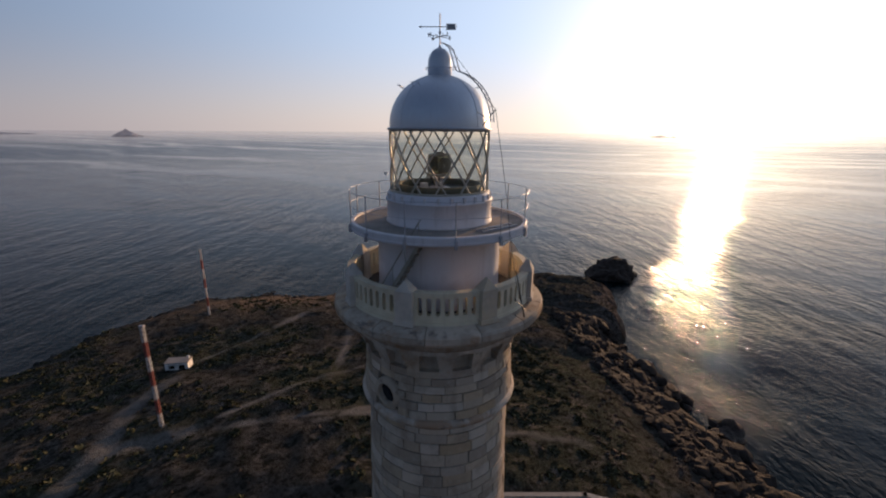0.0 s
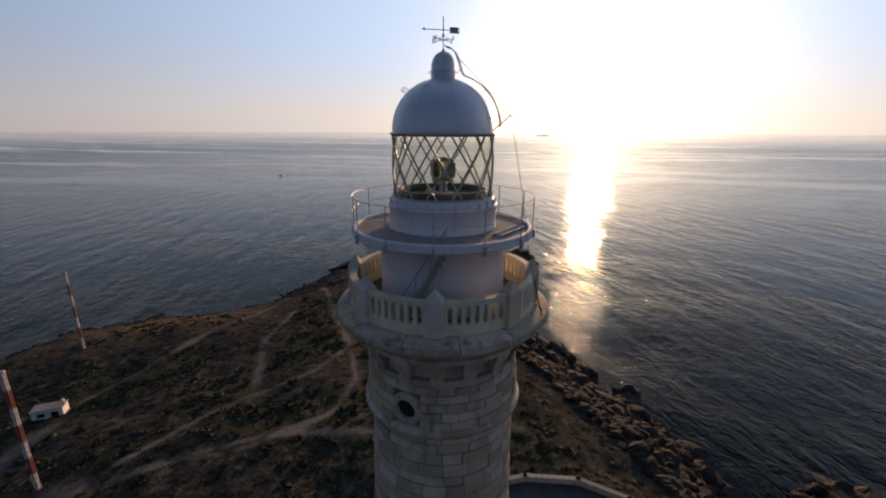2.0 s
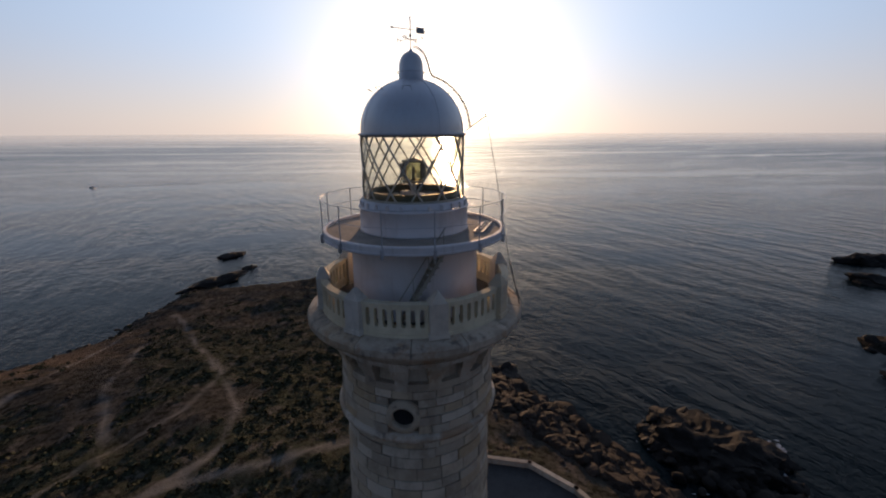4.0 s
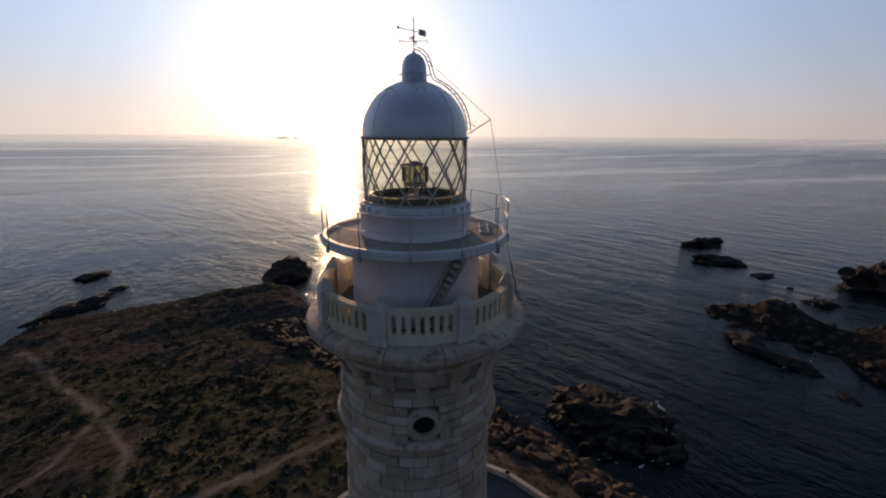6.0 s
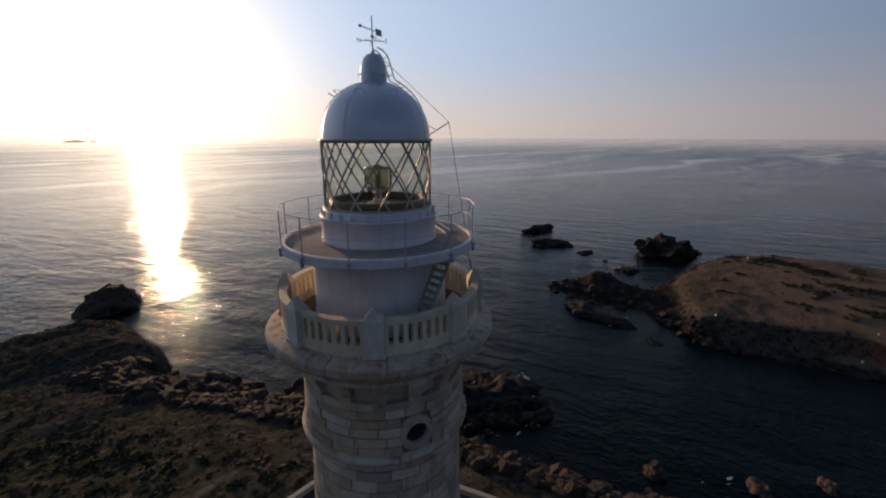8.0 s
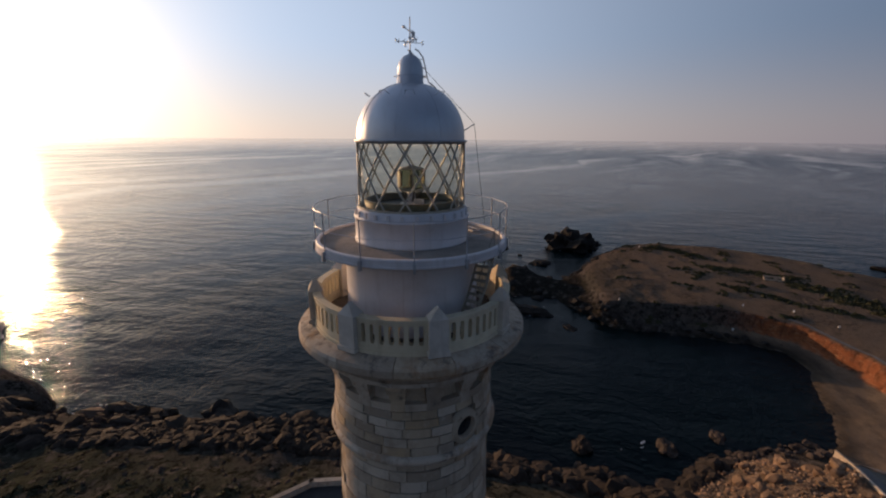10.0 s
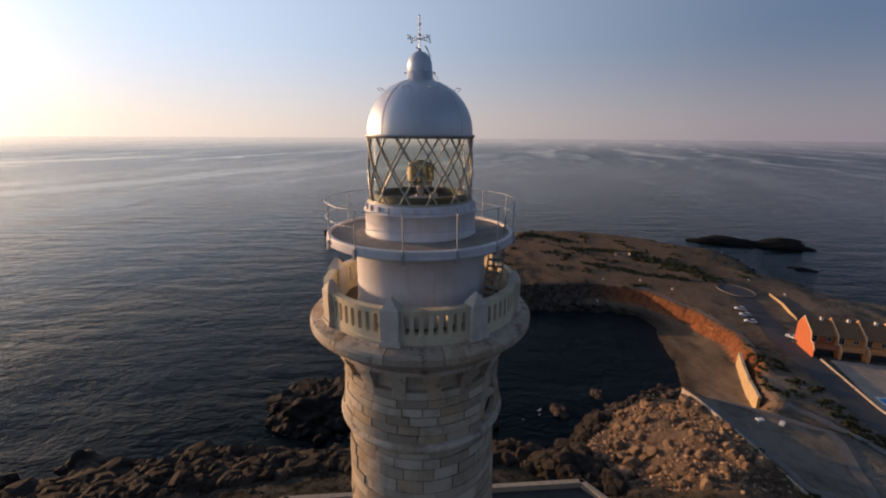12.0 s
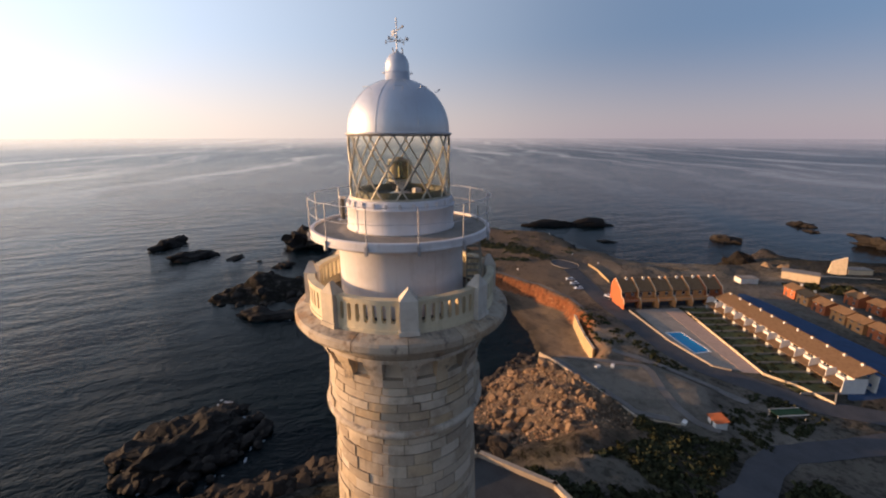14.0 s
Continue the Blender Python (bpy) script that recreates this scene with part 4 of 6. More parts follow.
dome_prof = [(1.93 * math.cos(radians(b)) + 0.03 * math.sin(radians(2 * b)), 82.28 + 1.93 * math.sin(radians(b))) for b in np.linspace(0, 76, 24)]
dome = tower_part("dome", lathe(dome_prof, 128), SILVER, "silver-painted metal dome", True)
for i in range(8):
    a = 178.0 + 45 * i
    pts = [polar(r + 0.004, a, zz + 0.004) for r, zz in dome_prof]
    tower_part("dome_seam", tube(bmesh.new(), pts, 0.007, 5), SILVER, parent=dome)
tower_part("ventilator", lathe([(0.52, 84.10), (0.52, 84.15), (0.46, 84.17), (0.44, 84.66), (0.425, 84.74), (0.385, 84.86), (0.31, 84.98), (0.20, 85.07), (0.07, 85.12), (0.04, 85.2), (0.001, 85.22)], 48), SILVER, "round ventilator with domed cap", True)
bm = tube(bmesh.new(), [polar(0.56, i * 15, 84.40) for i in range(24)], 0.009, 6, True)
for i in range(6):
    tube(bm, [polar(0.43, i * 60 + 20, 84.40), polar(0.56, i * 60 + 20, 84.40)], 0.012, 5)
tower_part("hand_ring", bm, STEEL)
for a in (113, 158, 192, 233, 345, 30):
    bm = bmesh.new()
    c = polar(1.42, a, 83.72)
    t = Matrix.Rotation(radians(a), 4, "Z")
    tube(bm, [c + t.to_3x3() @ Vector(p) for p in ((0, -0.16, -0.02), (0.17, -0.13, 0.09), (0.17, 0.13, 0.09), (0, 0.16, -0.02))], 0.012, 5)
    tower_part("dome_handle", bm, SILVER)

# inside: machine floor and the lens
tower_part("lantern_floor", lathe([(0.001, 79.905), (1.82, 79.905)], 48), DARKMETAL, "dark lantern floor")
tower_part("lantern_kerb", lathe([(1.62, 79.907), (1.62, 80.16), (1.76, 80.16), (1.76, 79.907)], 64), KERB, "dark low kerb inside the lantern", True)
lens = tower_part("lens_table", lathe([(0.44, 79.91), (0.44, 79.97), (0.26, 80.02), (0.16, 80.10), (0.14, 80.30), (0.22, 80.36), (0.001, 80.37)], 32), WHITE, "pale round lens pedestal", True)
for i in range(6):
    a = 25 + 60 * i
    tower_part("lens_leg", tube(bmesh.new(), [polar(0.20, a, 80.02), polar(0.30, a, 80.26), polar(0.41, a, 80.46)], 0.030, 6), DARKMETAL, parent=lens)
tower_part("lens_ring", lathe([(0.30, 80.42), (0.45, 80.44), (0.46, 80.50), (0.43, 80.53), (0.30, 80.53)], 32), BRONZE, "bronze ring under the lens", parent=lens)
# barrel of stacked glass prisms
for i in range(9):
    za = 80.535 + i * 0.075
    bulge = 0.035 * math.sin(math.pi * (i + 0.5) / 9)
    prof = [(0.36 + bulge, za), (0.40 + bulge, za + 0.008), (0.43 + bulge, za + 0.036), (0.40 + bulge, za + 0.062), (0.36 + bulge, za + 0.070), (0.36 + bulge, za)]
    tower_part("prism_ring", lathe(prof, 36), LENSGLASS, "ringed glass prism of the lens", parent=lens)
for i in range(4):
    a = 20 + 90 * i
    tower_part("lens_frame", tube(bmesh.new(), [polar(0.45, a, 80.50), polar(0.49, a, 80.86), polar(0.45, a, 81.22)], 0.035, 6), BRONZE, parent=lens)
for a in (119, 299):
    tower_part("lens_shield", arc_block(bmesh.new(), 0.485, 0.515, a - 27, a + 27, 80.60, 81.16, 8), LENSMETAL, "dull bronze shield of the lens", parent=lens)
tower_part("lens_crown", lathe([(0.44, 81.21), (0.46, 81.24), (0.44, 81.28), (0.22, 81.31), (0.10, 81.36), (0.001, 81.36)], 32), BRONZE, "bronze crown of the lens", parent=lens)
tower_part("lamp_changer", tube(bmesh.new(), [(0, 0, 80.36), (0, 0, 81.0)], 0.07, 10), STEEL, "slim lamp in the lens", parent=lens)
tower_part("control_box", box(-0.16, -0.14, 79.91, 0.16, 0.14, 80.20, 0.02, Matrix.Translation(polar(0.75, 215, 0))), WHITE, "small white control box", parent=lens)

# weather vane
bm = tube(bmesh.new(), [(0, 0, 85.15), (0, 0, 86.27)], 0.020, 8)
bmesh.ops.create_uvsphere(bm, u_segments=10, v_segments=6, radius=0.055, matrix=Matrix.Translation((0, 0, 85.64)))
vane = tower_part("weather_vane", bm, VANEMETAL, "dark metal weather vane with arrow and cardinal letters")
bm = tube(bmesh.new(), [(-0.72, 0.05, 85.83), (0.62, -0.04, 85.83)], 0.016, 6)
bmesh.ops.create_cone(bm, segments=8, radius1=0.05, radius2=0.0, depth=0.12, cap_ends=True, matrix=Matrix.Translation((-0.74, 0.05, 85.83)) @ Matrix.Rotation(radians(-90), 4, "Y"))
m = pose(0, 0, 85.83, 0, 0, -4)
out = [(0.22, 0, -0.10), (0.60, 0, -0.10), (0.54, 0, 0.0), (0.60, 0, 0.10), (0.22, 0, 0.10), (0.26, 0, 0)]
fa = [bm.verts.new(m @ Vector((p[0], -0.012, p[2]))) for p in out]
fb = [bm.verts.new(m @ Vector((p[0], 0.012, p[2]))) for p in out]
bm.faces.new(fa)
bm.faces.new(list(reversed(fb)))
for i in range(6):
    bm.faces.new((fa[i], fb[i], fb[(i + 1) % 6], fa[(i + 1) % 6]))
tower_part("arrow", bm, VANEMETAL, parent=vane)
NORTH = 123.4
bm = bmesh.new()
for q in range(2):
    tube(bm, [polar(0.40, NORTH + 90 * q, 85.50), polar(0.40, NORTH + 180 + 90 * q, 85.50)], 0.013, 6)
    for s in range(2):
        a = NORTH + 90 * q + 180 * s
        tube(bm, [polar(0.08, a, 85.50), polar(0.18, a, 85.58), polar(0.26, a, 85.52)], 0.008, 5)
tower_part("cardinal_arms", bm, VANEMETAL, parent=vane)


def letter(ch, a):
    cu = bpy.data.curves.new("letter", "FONT")
    cu.body, cu.size, cu.extrude, cu.align_x, cu.align_y = ch, 0.20, 0.012, "CENTER", "CENTER"
    tmp = bpy.data.objects.new("letter", cu)
    scene.collection.objects.link(tmp)
    me = bpy.data.meshes.new_from_object(tmp.evaluated_get(bpy.context.evaluated_depsgraph_get()))
    bpy.data.objects.remove(tmp)
    me.materials.clear()
    me.materials.append(VANEMETAL)
    ob = new("letter", me)
    ob.parent = vane
    p = polar(0.46, a, up(85.50))
    ob.matrix_basis = Matrix.Translation(p) @ Matrix.Rotation(radians(NORTH + 180), 4, "Z") @ Matrix.Rotation(radians(90), 4, "X")


for ch, a in (("N", NORTH), ("S", NORTH + 180), ("E", NORTH - 90), ("W", NORTH + 90)):
    letter(ch, a)

# ladder over the dome, with hoops at the ventilator
LADDER = -30.0
side = Matrix.Rotation(radians(LADDER), 4, "Z")


def ladder_point(b, off, dy):
    if b <= 74:
        r, zz = 1.93 * math.cos(radians(b)) + off, 82.30 + 1.93 * math.sin(radians(b)) + off * 0.5
    else:
        u = (b - 74) / 60
        r, zz = 0.62 - 0.02 * u, 84.25 + 0.55 * u
    return side @ Vector((r, dy, zz))


for dy in (-0.17, 0.17):
    pts = [ladder_point(b, 0.25, dy) for b in range(2, 75, 6)] + [side @ Vector(p) for p in ((0.70, dy, 84.42), (0.60, dy, 84.75), (0.48, dy, 85.05), (0.28, dy, 85.22), (0.08, dy, 85.28))]
    tower_part("ladder_rail", tube(bmesh.new(), pts, 0.022, 6), STEEL, "grey steel rail of the dome ladder")
for b in range(4, 72, 7):
    tower_part("ladder_rung", tube(bmesh.new(), [ladder_point(b, 0.25, -0.17), ladder_point(b, 0.25, 0.17)], 0.015, 5), STEEL)
for zz, rr in ((84.45, 0.62), (84.75, 0.60), (85.02, 0.49)):
    tower_part("ladder_rung", tube(bmesh.new(), [side @ Vector((rr, -0.17, zz)), side @ Vector((rr, 0.17, zz))], 0.015, 5), STEEL)
BOOM = polar(2.80, -49.3, 82.88)
bm = tube(bmesh.new(), [polar(2.02, -42, 82.36), BOOM], 0.022, 6)
tube(bm, [polar(1.70, -47, 82.9), polar(2.3, -46, 82.62)], 0.012, 5)
tower_part("stay_arm", bm, STEEL, "thin steel arm that holds the conductor away")
bm = tube(bmesh.new(), [side @ Vector((0.5, 0.1, 84.95)), BOOM], 0.009, 5)
tube(bm, [BOOM, polar(3.30, -47.5, 80.3), polar(3.62, -47.5, 78.5), polar(3.9, -46.5, 76.95), polar(4.35, -46, 75.7)], 0.010, 5)
tower_part("conductor", bm, DARKMETAL, "thin lightning conductor cable")
bm = tube(bmesh.new(), [polar(3.86, -46, 77.35), polar(4.28, -45, 75.62)], 0.022, 6)
tube(bm, [polar(3.80, -44, 76.2), polar(4.3, -45, 75.9)], 0.018, 5)
tower_part("cable_bracket", bm, DARKMETAL)

# steel stair from the balcony up to the gallery, against the drum
for r, a0, a1, label in ((2.66, 226, 259, "weathered olive-grey steel stair against the drum"), (3.24, 227, 258, "")):
    bm = bmesh.new()
    pts = [polar(r, a0 + (a1 - a0) * u / 8, 75.68 + 2.82 * u / 8) for u in range(9)]
    for p, q in zip(pts, pts[1:]):
        v = [bm.verts.new(w) for w in (p, q, q + Vector((0, 0, 0.20)), p + Vector((0, 0, 0.20)))]
        out = Vector((p.x, p.y, 0)).normalized() * 0.05
        v += [bm.verts.new(w.co + out) for w in v[:4]]
        for f in ((0, 1, 2, 3), (7, 6, 5, 4), (0, 4, 5, 1), (1, 5, 6, 2), (2, 6, 7, 3), (3, 7, 4, 0)):
            bm.faces.new([v[k] for k in f])
    tower_part("stair_stringer", bm, STAIRMETAL, label)
for i in range(12):
    u = (i + 0.6) / 12.5
    a = 226.5 + 32 * u
    tower_part("stair_tread", arc_block(bmesh.new(), 2.70, 3.25, a - 1.9, a + 2.1, 75.74 + 2.8 * u, 75.78 + 2.8 * u, 1), STAIRMETAL)
bm = tube(bmesh.new(), [polar(3.27, 227, 76.6), polar(3.27, 257, 79.3)], 0.022, 6)
for u in (0.05, 0.35, 0.65, 0.95):
    tube(bm, [polar(3.25, 227 + 31 * u, 75.8 + 2.75 * u), polar(3.27, 227 + 30.2 * u, 76.62 + 2.68 * u)], 0.018, 5)
tower_part("stair_handrail", bm, STAIRMETAL)

# small things on the gallery
pipe = thing("vent_pipe", "short dark vent pipe standing on the lantern gallery", "pipe", Matrix.Translation(polar(2.78, 40, 78.664)))
part("pipe", tube(bmesh.new(), [(0, 0, 0), (0, 0, 0.95)], 0.09, 12), DARKMETAL, pipe)
part("cap", box(-0.13, -0.13, 0.93, 0.13, 0.13, 1.03, 0.02), STEEL, pipe)
part("foot", box(-0.2, -0.2, 0.0, 0.2, 0.2, 0.05, 0.01), STEEL, pipe)
lad = thing("lying_ladder", "grey metal ladder lying on the gallery deck", "ladder", Matrix.Translation(polar(2.75, -40, 78.672)) @ Matrix.Rotation(radians(38), 4, "Z"))
for s in (-0.16, 0.16):
    part("stile", box(-0.95, s - 0.02, 0.0, 0.95, s + 0.02, 0.06), STEEL, lad)
for i in range(7):
    part("rung", box(-0.85 + i * 0.28, -0.14, 0.015, -0.82 + i * 0.28, 0.14, 0.045), STEEL, lad)


# ---------------------------------------------------------------- rocks in the sea
def rock_mesh(rx, ry, h, seed, level=4, sink=1.5, craggy=1.0):
    """A craggy rock with its widest part at the water line."""
    bm = bmesh.new()
    bmesh.ops.create_icosphere(bm, subdivisions=level, radius=1.0)
    size = max(rx, ry)
    for v in bm.verts:
        p = v.co.copy()
        q = Vector((p.x * rx, p.y * ry, p.z * h)) * (3.2 / size) + Vector((seed * 13.7, seed * 5.1, seed * 2.3))
        n = noise.fractal(q * 0.55, 0.9, 2.1, 5) * 0.55 + noise.hetero_terrain(q * 0.9, 0.8, 2.0, 4, 0.5) * 0.10
        ridge = (0.5 - abs(noise.noise(q * 1.3))) * 0.45
        f = 1 + (n + ridge - 0.1) * 0.75 * craggy
        p = Vector((p.x * rx * f, p.y * ry * f, p.z * h * (f if p.z > 0 else 1)))
        if p.z > 0:
            p.z = p.z * (0.75 + 0.35 * noise.noise(q * 0.8)) + 0.05 * h * noise.noise(q * 3.1)
        else:
            p.z = max(p.z, -sink)
        v.co = p
    return bm


def sea_rock(x, y, rx, ry, h, turn, seed, label, level=4, material=None):
    ob = part("sea_rock", rock_mesh(rx, ry, h, seed, level, 1.5, 1.5 if material is None else 0.8), material or SEAROCK)
    ob.matrix_basis = pose(x, y, -0.2, 0, 0, turn)
    return tagged(ob, label, "rock", "rocks standing in the sea")


sea_rock(110, 216, 13.5, 11, 11, 20, 51, "large brown rock rising from the sea off the headland", 4, ROCK)
sea_rock(17, 247, 19, 5.5, 3.6, 28, 2, "long low dark reef off the headland", 4)
sea_rock(32, 297, 8, 4, 3.0, 25, 3, "small dark reef far off the headland", 3)
sea_rock(36, 262, 4, 2.4, 1.8, 10, 4, "small dark rock beside the reef", 3)
sea_rock(103, 20.5, 13.5, 15, 6.0, 20, 5, "broad dark brown rock just off the shore below the lighthouse", 5, SEAROCK)
sea_rock(364, 42, 15, 7, 6.0, -40, 6, "dark rock of a pair far out in the bay", 4)
sea_rock(316, 25, 15, 6.5, 5.0, -70, 7, "lower dark rock of a pair in the bay", 4)
sea_rock(300, -1, 6, 4, 2.6, -60, 8, "small dark rock in the bay", 3)
sea_rock(266, -28, 6, 4.5, 3.2, -60, 9, "small dark rock near the low point", 3)
sea_rock(284, -14, 2.2, 1.6, 1.0, 0, 10, "very small rock awash in the bay", 3)
sea_rock(318, -54, 13, 19, 13, 15, 11, "tall dark rock off the end of the low headland", 4)
sea_rock(185, -9, 15, 4.2, 3.2, 62, 12, "low dark reef along the low point", 4)
sea_rock(165, -34, 4, 2.2, 1.2, 30, 13, "small rock awash in the cove mouth", 3)
sea_rock(274, -288, 34, 7, 6.0, 64, 14, "long dark reef off the far shore", 4)
sea_rock(212, -266, 7, 3, 1.8, 40, 15, "small dark rock off the far shore", 3)
sea_rock(168, -352, 9, 6, 5.0, 20, 16, "dark rock off the far headland", 3)
sea_rock(168, -478, 9, 5, 4.0, 0, 17, "distant dark rock standing alone", 3)
sea_rock(150, -455, 6, 3, 2.0, 0, 18, "distant low rock beside another", 3)
sea_rock(126, -470, 6, 3, 2.0, 0, 19, "distant low rock near another", 3)
sea_rock(98, -438, 16, 10, 9.0, 0, 20, "distant dark headland rock", 3)
sea_rock(88, -27, 3.2, 2.6, 2.8, 0, 21, "boulder standing in the cove water", 3, ROCK)
sea_rock(91, -50, 3.4, 2.4, 2.2, 0, 22, "boulder standing in the cove near the rubble", 3, ROCK)
sea_rock(98, -66, 2.6, 2.0, 1.8, 0, 23, "round boulder at the foot of the rubble slope", 3, ROCK)
sea_rock(84, 80, 5.5, 4.0, 3.6, 30, 24, "dark rock beside the shore", 3)
sea_rock(106, 35, 4.5, 3.4, 3.0, 50, 25, "dark rock at the edge of the broad rock", 3)
sea_rock(113, 13, 5, 5.0, 2.8, 70, 26, "dark slab at the edge of the broad rock", 3)

# far islands on the horizon
for bearing, dist, rx, ry, h, seed, label in ((-33.7, 3900, 90, 60, 62, 31, "hazy hilly island far off on the horizon"), (28.9, 4300, 75, 40, 16, 32, "low hazy islet on the horizon"), (30.4, 4300, 26, 18, 10, 33, "tiny hazy islet on the horizon"), (-45.0, 4400, 300, 60, 18, 34, "low hazy coast far off on the horizon")):
    bm = rock_mesh(rx, ry, h, seed, 4, 8, 0.5)
    for v in bm.verts:
        v.co.z *= max(0.12, 1 - 0.95 * abs(v.co.x) / rx) if v.co.z > 0 else 1
    ob = part("far_island", bm, HAZEROCK)
    ob.matrix_basis = pose(dist * math.sin(radians(bearing)), dist * math.cos(radians(bearing)), 58.0 * ((dist - 1500) / 3400) ** 2 - 2, 0, 0, -bearing)
    tagged(ob, label, "island", "islands on the horizon")

# a small boat with its wake
boat = thing("motor_boat", "small white motor boat under way on the calm sea", "boat", pose(-78, 832, 0, 0, 0, 165))
bm = bmesh.new()
sect = [(-4.0, 1.3, 1.0), (-1.0, 1.5, 1.0), (2.0, 1.1, 1.15), (4.0, 0.08, 1.35)]
cols = [[bm.verts.new((x, s * w, zz)) for s, zz in ((-1, h), (-0.55, -0.4), (0.55, -0.4), (1, h))] for x, w, h in sect]
for a, b in zip(cols, cols[1:]):
    for i in range(4):
        bm.faces.new((a[i], b[i], b[(i + 1) % 4], a[(i + 1) % 4]))
bm.faces.new(cols[0])
bm.faces.new(list(reversed(cols[-1])))
bmesh.ops.recalc_face_normals(bm, faces=bm.faces)
part("hull", bm, CARWHITE, boat)
part("cabin", box(-1.2, -0.8, 1.0, 1.2, 0.8, 2.1, 0.15), CARWHITE, boat)
part("windscreen", box(1.21, -0.7, 1.25, 1.26, 0.7, 1.9), WINDOW, boat)
bm = bmesh.new()
for s in (-1, 1):
    v = [bm.verts.new(p) for p in ((-4, s * 0.4, 0.18), (-4, s * 1.1, 0.18), (-150, s * 9.5, 0.10), (-150, s * 7.2, 0.10))]
    bm.faces.new(v if s > 0 else list(reversed(v)))
wake = part("wake", bm, FOAM)
wake.matrix_basis = pose(-78, 832, 0.1, 0, 0, 165)
tagged(wake, "thin pale wake behind the motor boat", "wake", kind="stuff")

# ---------------------------------------------------------------- boulders and scrub on the land
brnd = random.Random(11)


def small_rock(seed, level=1):
    r = random.Random(seed)
    bm = bmesh.new()
    bmesh.ops.create_icosphere(bm, subdivisions=level, radius=1.0)
    s = (r.uniform(0.8, 1.25), r.uniform(0.7, 1.1), r.uniform(0.55, 0.9))
    cuts = [(Vector((r.uniform(-1, 1), r.uniform(-1, 1), r.uniform(-0.6, 1))).normalized(), r.uniform(0.55, 0.85)) for _ in range(7)]
    for v in bm.verts:
        p = v.co * (1 + 0.28 * noise.noise(v.co * 1.7 + Vector((seed * 3.1, 0, 0))))
        for n, d in cuts:
            if p.dot(n) > d:
                p -= n * (p.dot(n) - d)
        v.co = Vector((p.x * s[0], p.y * s[1], p.z * s[2]))
    return bm


def joined_rocks(name, spots, material, label, parent=None, level=2):
    """Many rocks in one mesh. spots: x, y, z, radius."""
    kinds = []
    for i in range(9):
        bm = small_rock(100 + i, level)
        bm.verts.index_update()
        kinds.append((np.array([v.co[:] for v in bm.verts]), [[v.index for v in f.verts] for f in bm.faces]))
        bm.free()
    co, faces, base = [], [], 0
    for x, y, zz, r in spots:
        v, f = kinds[brnd.randrange(9)]
        a, t = brnd.uniform(0, 6.28), brnd.uniform(-0.6, 0.6)
        m = np.array((Matrix.Rotation(a, 3, "Z") @ Matrix.Rotation(t, 3, "X"))) * r
        co.append(v @ m.T * np.array([1, 1, brnd.uniform(0.7, 1.1)]) + np.array([x, y, zz]))
        faces += [[i + base for i in q] for q in f]
        base += len(v)
    me = bpy.data.meshes.new(name)
    me.from_pydata(np.concatenate(co).tolist(), [], faces)
    me.materials.append(material)
    ob = new(name, me)
    ob.parent = parent
    return tagged(ob, label, "rocks", kind="stuff")


def scatter(n, x0, x1, y0, y1, test, seed):
    """Random places on the land that pass a test of x, y, height, shore distance."""
    r = np.random.RandomState(seed)
    x, y = r.uniform(x0, x1, n), r.uniform(y0, y1, n)
    h, d, u = land(x, y)
    ok = test(x, y, h, d, u)
    return list(zip(x[ok].tolist(), y[ok].tolist(), h[ok].tolist(), d[ok].tolist()))


shore = scatter(20000, 48, 104, -62, 130, lambda x, y, h, d, u: (d > -3) & (d < 44) & (h < 25.5) & (inland(TERRACE, x, y) < -3) & ((y > -45) | (d < 3)), 5)
joined_rocks("shore_boulders", [(x, y, max(h, -0.6) + 0.1, brnd.choice((0.6, 0.8, 1.1, 1.5, 2.0, 2.7, 3.4) if d < 12 else (0.4, 0.6, 0.8, 1.1, 1.5, 2.1)) * brnd.uniform(0.7, 1.2)) for x, y, h, d in shore[:6000]], ROCK, "tumbled dark brown boulders along the shore")
islet = [(102 + 14 * math.cos(a) * u, 20 + 16 * math.sin(a) * u) for a, u in ((brnd.uniform(0, 6.28), brnd.uniform(0.2, 1.15)) for _ in range(190))]
joined_rocks("reef_boulders", [(x, y, 1.5 + 2.2 * (1 - min(1, math.hypot((x - 102) / 14, (y - 20) / 16))) - 0.8, brnd.uniform(0.6, 2.3)) for x, y in islet], SEAROCK, "broken dark rocks heaped on the reef")
cove = scatter(1500, 76, 130, -96, -20, lambda x, y, h, d, u: (d > -4) & (d < 3), 6)
joined_rocks("cove_rocks", [(x, y, max(h, -0.3), brnd.uniform(0.4, 1.7)) for x, y, h, d in cove[:170]], ROCK, "wet rocks at the water's edge of the cove")
point = scatter(2500, 172, 262, -60, 24, lambda x, y, h, d, u: (d > -3) & (d < 8), 7)
joined_rocks("point_rocks", [(x, y, max(h, -0.3), brnd.uniform(1.0, 3.4)) for x, y, h, d in point[:34]], SEAROCK, "dark jagged rocks along the low point")
northern = scatter(5000, -150, 70, 100, 232, lambda x, y, h, d, u: (d > -3) & (d < 7), 8)
joined_rocks("north_shore_rocks", [(x, y, max(h, -0.3), brnd.uniform(0.4, 1.7)) for x, y, h, d in northern[:420]], SEAROCK, "dark rocks along the open shore")
cliff = scatter(2500, 160, 330, -240, -40, lambda x, y, h, d, u: (d > -2) & (d < 5), 9)
joined_rocks("headland_rocks", [(x, y, max(h, -0.3), brnd.uniform(0.6, 2.2)) for x, y, h, d in cliff[:260]], SEAROCK, "dark rocks at the foot of the low headland")
stones = scatter(7600, -120, 84, 20, 190, lambda x, y, h, d, u: (d > 8) & (inland(TERRACE, x, y) < -3), 10)
